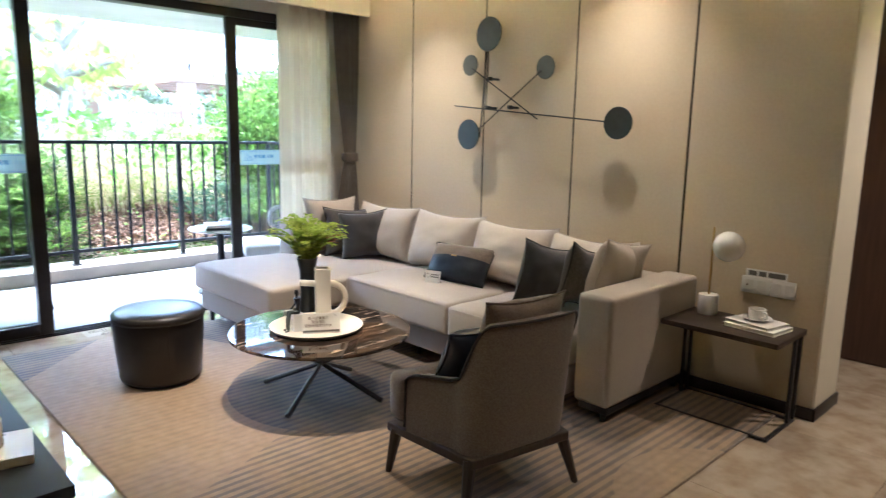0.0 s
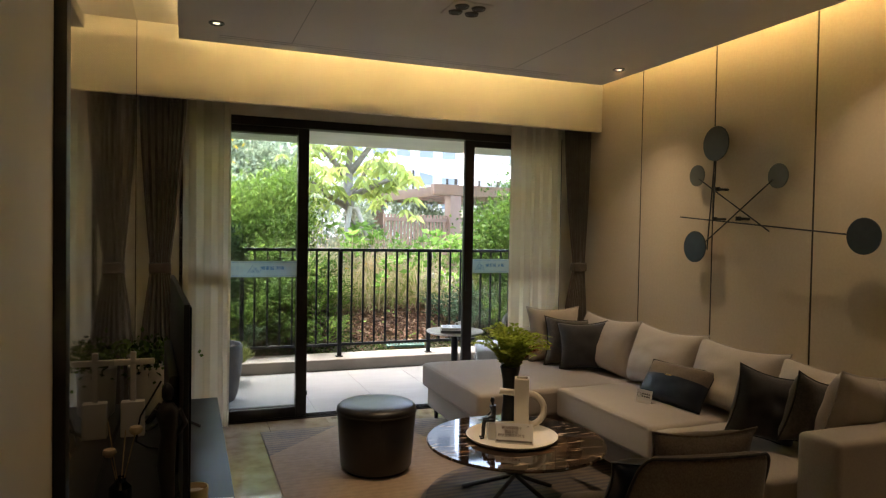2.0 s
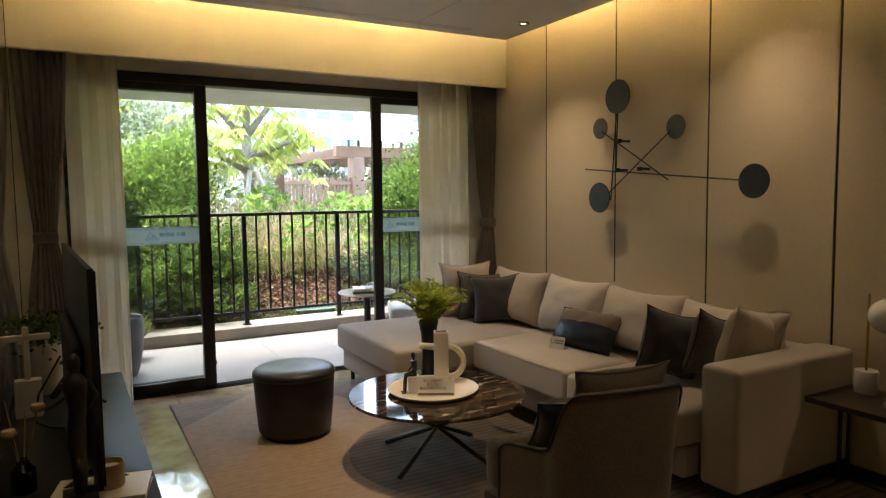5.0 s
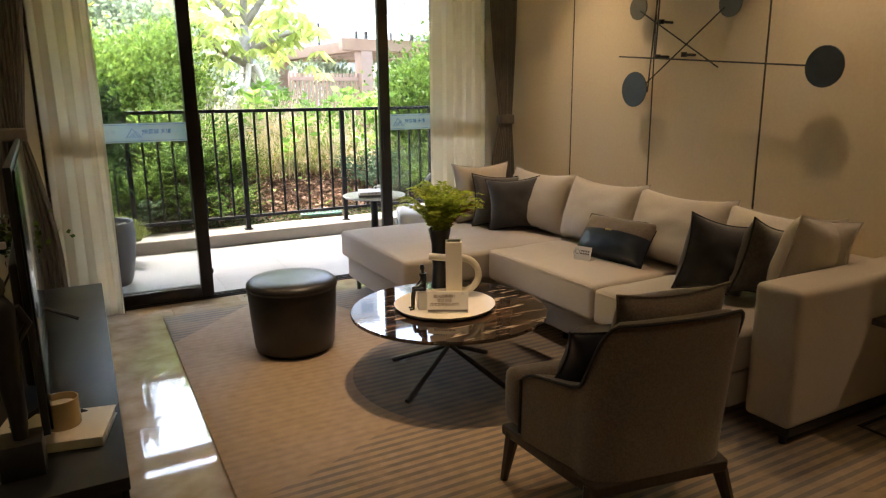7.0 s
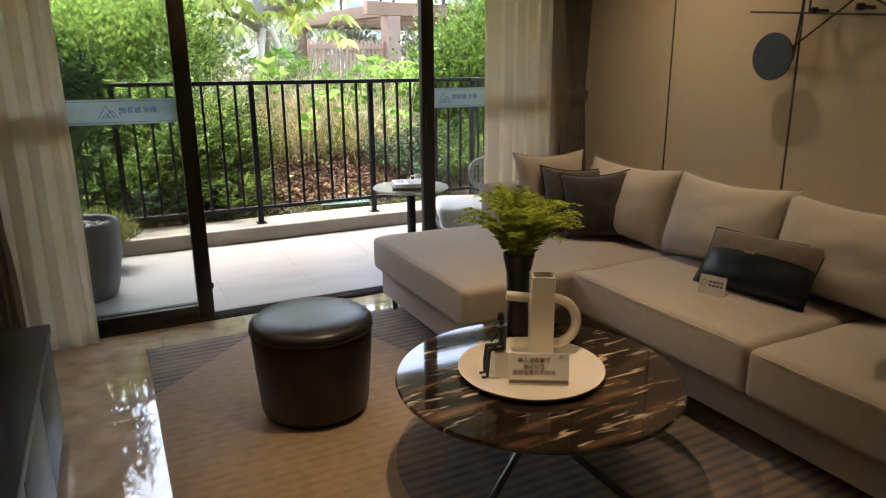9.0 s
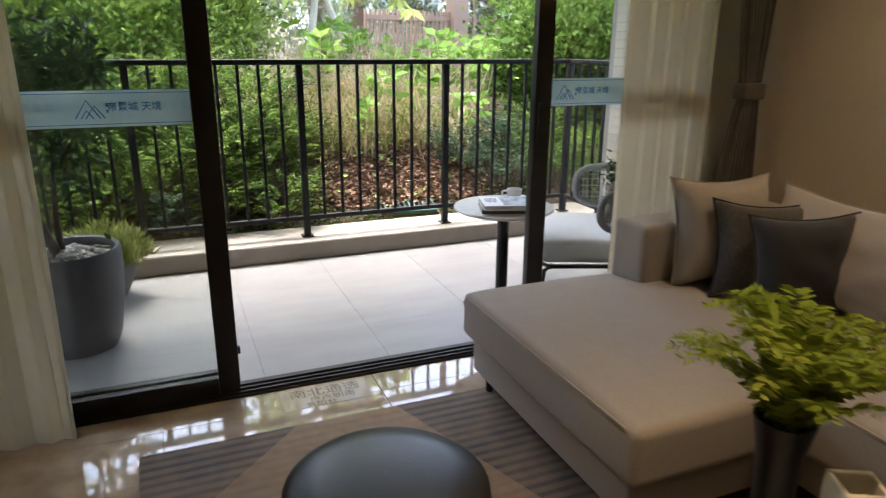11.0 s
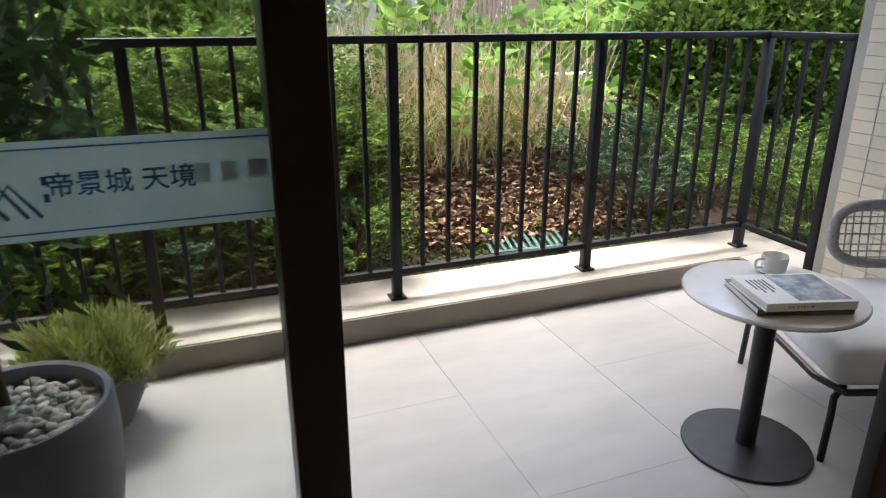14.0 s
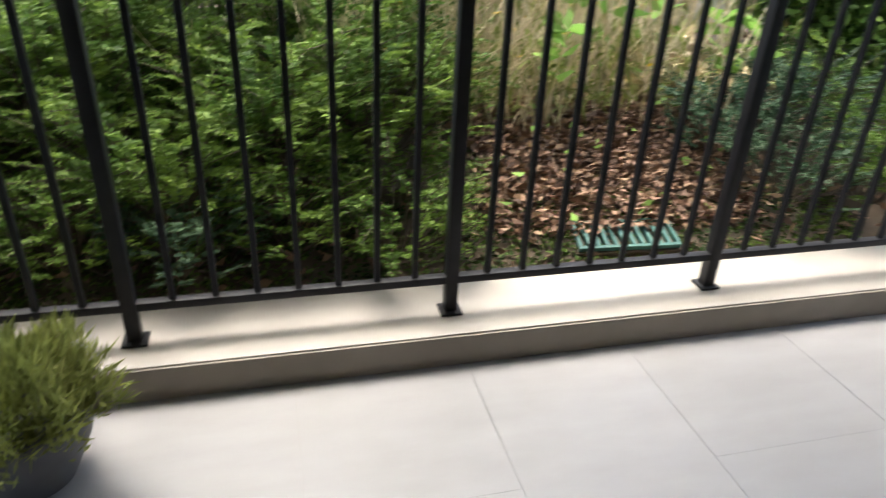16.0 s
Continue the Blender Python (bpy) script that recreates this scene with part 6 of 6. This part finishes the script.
# far trees and shrubs wear L_FAR, whose colour holds the haze
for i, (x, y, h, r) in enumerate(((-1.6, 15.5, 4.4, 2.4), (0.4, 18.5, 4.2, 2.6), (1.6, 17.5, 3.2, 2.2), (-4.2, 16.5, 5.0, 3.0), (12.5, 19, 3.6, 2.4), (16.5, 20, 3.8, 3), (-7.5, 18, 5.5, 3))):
    leafy_tree(x, y, h, r, L_FAR if y > 14 else L_FERN, 300 + i, "tree behind the garden, distance haze put into its leaf colour")
leafy_tree(0.25, 11.6, 3.0, 0.9, L_YELLOW, 330, "bare-limbed tree with yellow blossoms", 0.09, 260, 0.07)
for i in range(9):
    bush("far_shrub", "shrub behind the hedge, distance haze put into its leaf colour", (-5.5 + 2.1 * i, 13.5 + 0.8 * (i % 3)), (2.4, 2.0, 1.7), 5000, 0.12, 0.06, L_FAR, 350 + i, 6, 60, 0.6, 0.4)

# low pale garden wall
setting("garden_wall", box(3.55, 6.4, 9.42, 9.62, 0.2, 0.76, 0.01), M_STONE, "low pale stone wall between the shrubs")


def pergola():
    """Brown pergola with a flat glass roof; local x along one eave, local y back along the other."""
    p = thing("pergola", pose(4.72, 11.2, 0.55, 0, 0, 8), "brown metal garden pergola with a glass roof", "pergola")
    H = 1.52
    for x, y in ((0, 0), (2.9, 0), (0, 3.4), (2.9, 3.4)):
        part("post", box(x - 0.11, x + 0.11, y - 0.11, y + 0.11, 0, H - 0.02, 0.01), M_PERGOLA, p)
    for y in (-0.05, 3.45):
        part("eave_beam", box(-0.45, 3.4, y - 0.06, y + 0.06, H - 0.015, H + 0.17, 0.008), M_PERGOLA, p)
    for x in (-0.05, 2.95):
        part("side_beam", box(x - 0.06, x + 0.06, 0.015, 3.385, H - 0.015, H + 0.17, 0.008), M_PERGOLA, p)
    for k in range(8):
        x = 0.3 + 0.33 * k
        part("rafter", box(x - 0.025, x + 0.025, 0.015, 3.385, H + 0.02, H + 0.13), M_PERGOLA, p)
    for k in range(4):
        g = part("roof_pane", box(-0.5 + k * 1.0, 0.48 + k * 1.0, 0, 4.4, 0, 0.015), M_ROOFGLASS, p, "glass roof pane, reflected white sky put into its colour")
        g.matrix_basis = pose(0, -0.5, H + 0.24, 11)
        for q in (-0.1, 3.45):
            part("glass_clamp", box(-0.02 + k * 0.9, 0.02 + k * 0.9, q - 0.02, q + 0.02, H + 0.171, H + 0.24 + (q + 0.5) * 0.19), M_STEEL, p)
    rail = part("screen_rail", box(-1.35, -0.115, -0.03, 0.03, 1.02, 1.08), M_PERGOLA, p)
    part("screen_rail", box(-1.35, -0.115, -0.03, 0.03, 0.40, 0.46), M_PERGOLA, p)
    for k in range(20):
        x = -1.34 + k * 0.064
        part("screen_slat", box(x - 0.018, x + 0.018, -0.012, 0.012, 0.0, 1.14, 0.002, 1), M_PERGOLA, p)
    for z in (0.12, 0.42, 0.72, 1.05):
        part("lattice_bar", box(0.115, 2.785, -0.02, 0.02, z - 0.022, z + 0.022), M_PERGOLA, p)
    for k in range(14):
        x = 0.25 + 0.18 * k
        part("lattice_bar", box(x - 0.018, x + 0.018, -0.045, -0.0205, 0.02, 1.09 if k % 3 else 1.3), M_PERGOLA, p)


# diffuse white stands in for the sky mirrored in the roof glass
M_ROOFGLASS = leafmat("sky_white_roof_glass", (0.70, 0.73, 0.76), (0.62, 0.65, 0.68), 0.0, 0.4)
pergola()


def tower(x, y, w, d, floors, label):
    """A far block of flats with its storeys and windows."""
    t = thing("apartment_building", (x, y, 0.5), label, "building")
    part("wall", box(-w / 2, w / 2, -d / 2, d / 2, 0, floors * 3.0), M_OUTPAINT, t)
    part("roof", box(-w / 2 - 0.3, w / 2 + 0.3, -d / 2 - 0.3, d / 2 + 0.3, floors * 3.0 + 0.002, floors * 3.0 + 0.8), M_STONE, t)
    first = None
    for f in range(floors):
        for k in range(int(w // 3)):
            wx = -w / 2 + 1.5 + 3 * k
            if first is None:
                first = part("window", box(-0.85, 0.85, -0.05, 0.05, -0.75, 0.75), M_WINDOW, t)
                o = first
            else:
                o = new("window", first.data)
                o.parent = t
            o.matrix_basis = pose(wx, -d / 2 - 0.01, 1.6 + 3 * f)


M_WINDOW = mat("far_window_glass", (0.30, 0.34, 0.36), 0.15, colour2=(0.36, 0.40, 0.42), scale=0.2)
tower(25, 85, 15, 12, 9, "pale apartment block far behind the garden")
tower(43, 80, 12, 12, 8, "pale apartment block beyond the pergola")


# ---- pieces of floors and walls ----
tiles = thing("floor", (0, 0, 0), "polished beige marble floor tiles", "floor", kind="structure")
SX, SY = 0.80, 0.80
for i in range(10):
    for j in range(11):
        x0, y0 = -3.2 + i * SX, -3.2 + j * SY - 0.05
        x1, y1 = min(x0 + SX, 4.6), min(y0 + SY, 4.895)
        if y1 - y0 < 0.1:
            continue
        part("tile", box(x0 + 0.0008, x1 - 0.0008, y0 + 0.0008, y1 - 0.0008, -0.012, 0.0, 0.0008, 1), M_MARBLE, tiles)

deck = thing("balcony_floor", (0, 0, 0), "matt pale grey porcelain balcony tiles", "floor", kind="structure")
cols = (-1.2, -0.55, 0.03, 0.61, 1.19, 1.725, 2.28, 2.87, 3.483)
for k, (a, b) in enumerate(zip(cols, cols[1:])):
    cut = 5.40 if k % 2 else 5.98
    for y0, y1 in ((5.024, cut), (cut, 6.502)):
        part("tile", box(a + 0.0008, b - 0.0008, y0 + 0.0002, y1 - 0.0002, -0.0019, 0.0, 0.0003, 1), M_BTILE, deck)

wall_tiles = thing("wall_tiles", (3.572, 0, 0), "small cream tiles on the balcony end wall", "wall", kind="structure")
TH, TW = 0.052, 0.104
one = mesh_of("tile", box(-0.007, 0.0, 0.0015, TW - 0.0015, 0.0015, TH - 0.0015, 0.0012, 1), M_WALLTILE)
rest = bmesh.new()
near = 0
for r in range(44):
    for k in range(11):
        y, z = 5.06 + k * TW, -0.02 + r * TH
        if y + TW > 6.15 or z + TH > 2.268:
            continue
        if 0.08 < z < 1.45 and near < 300:
            o = new("tile", one)
            o.parent = wall_tiles
            o.matrix_basis = pose(0, y, z)
            near += 1
        else:
            box(-0.007, 0.0, y + 0.0015, y + TW - 0.0015, z + 0.0015, z + TH - 0.0015, 0, 1, rest)
tagged(part("tile_field", rest, M_WALLTILE, wall_tiles), kind="stuff")
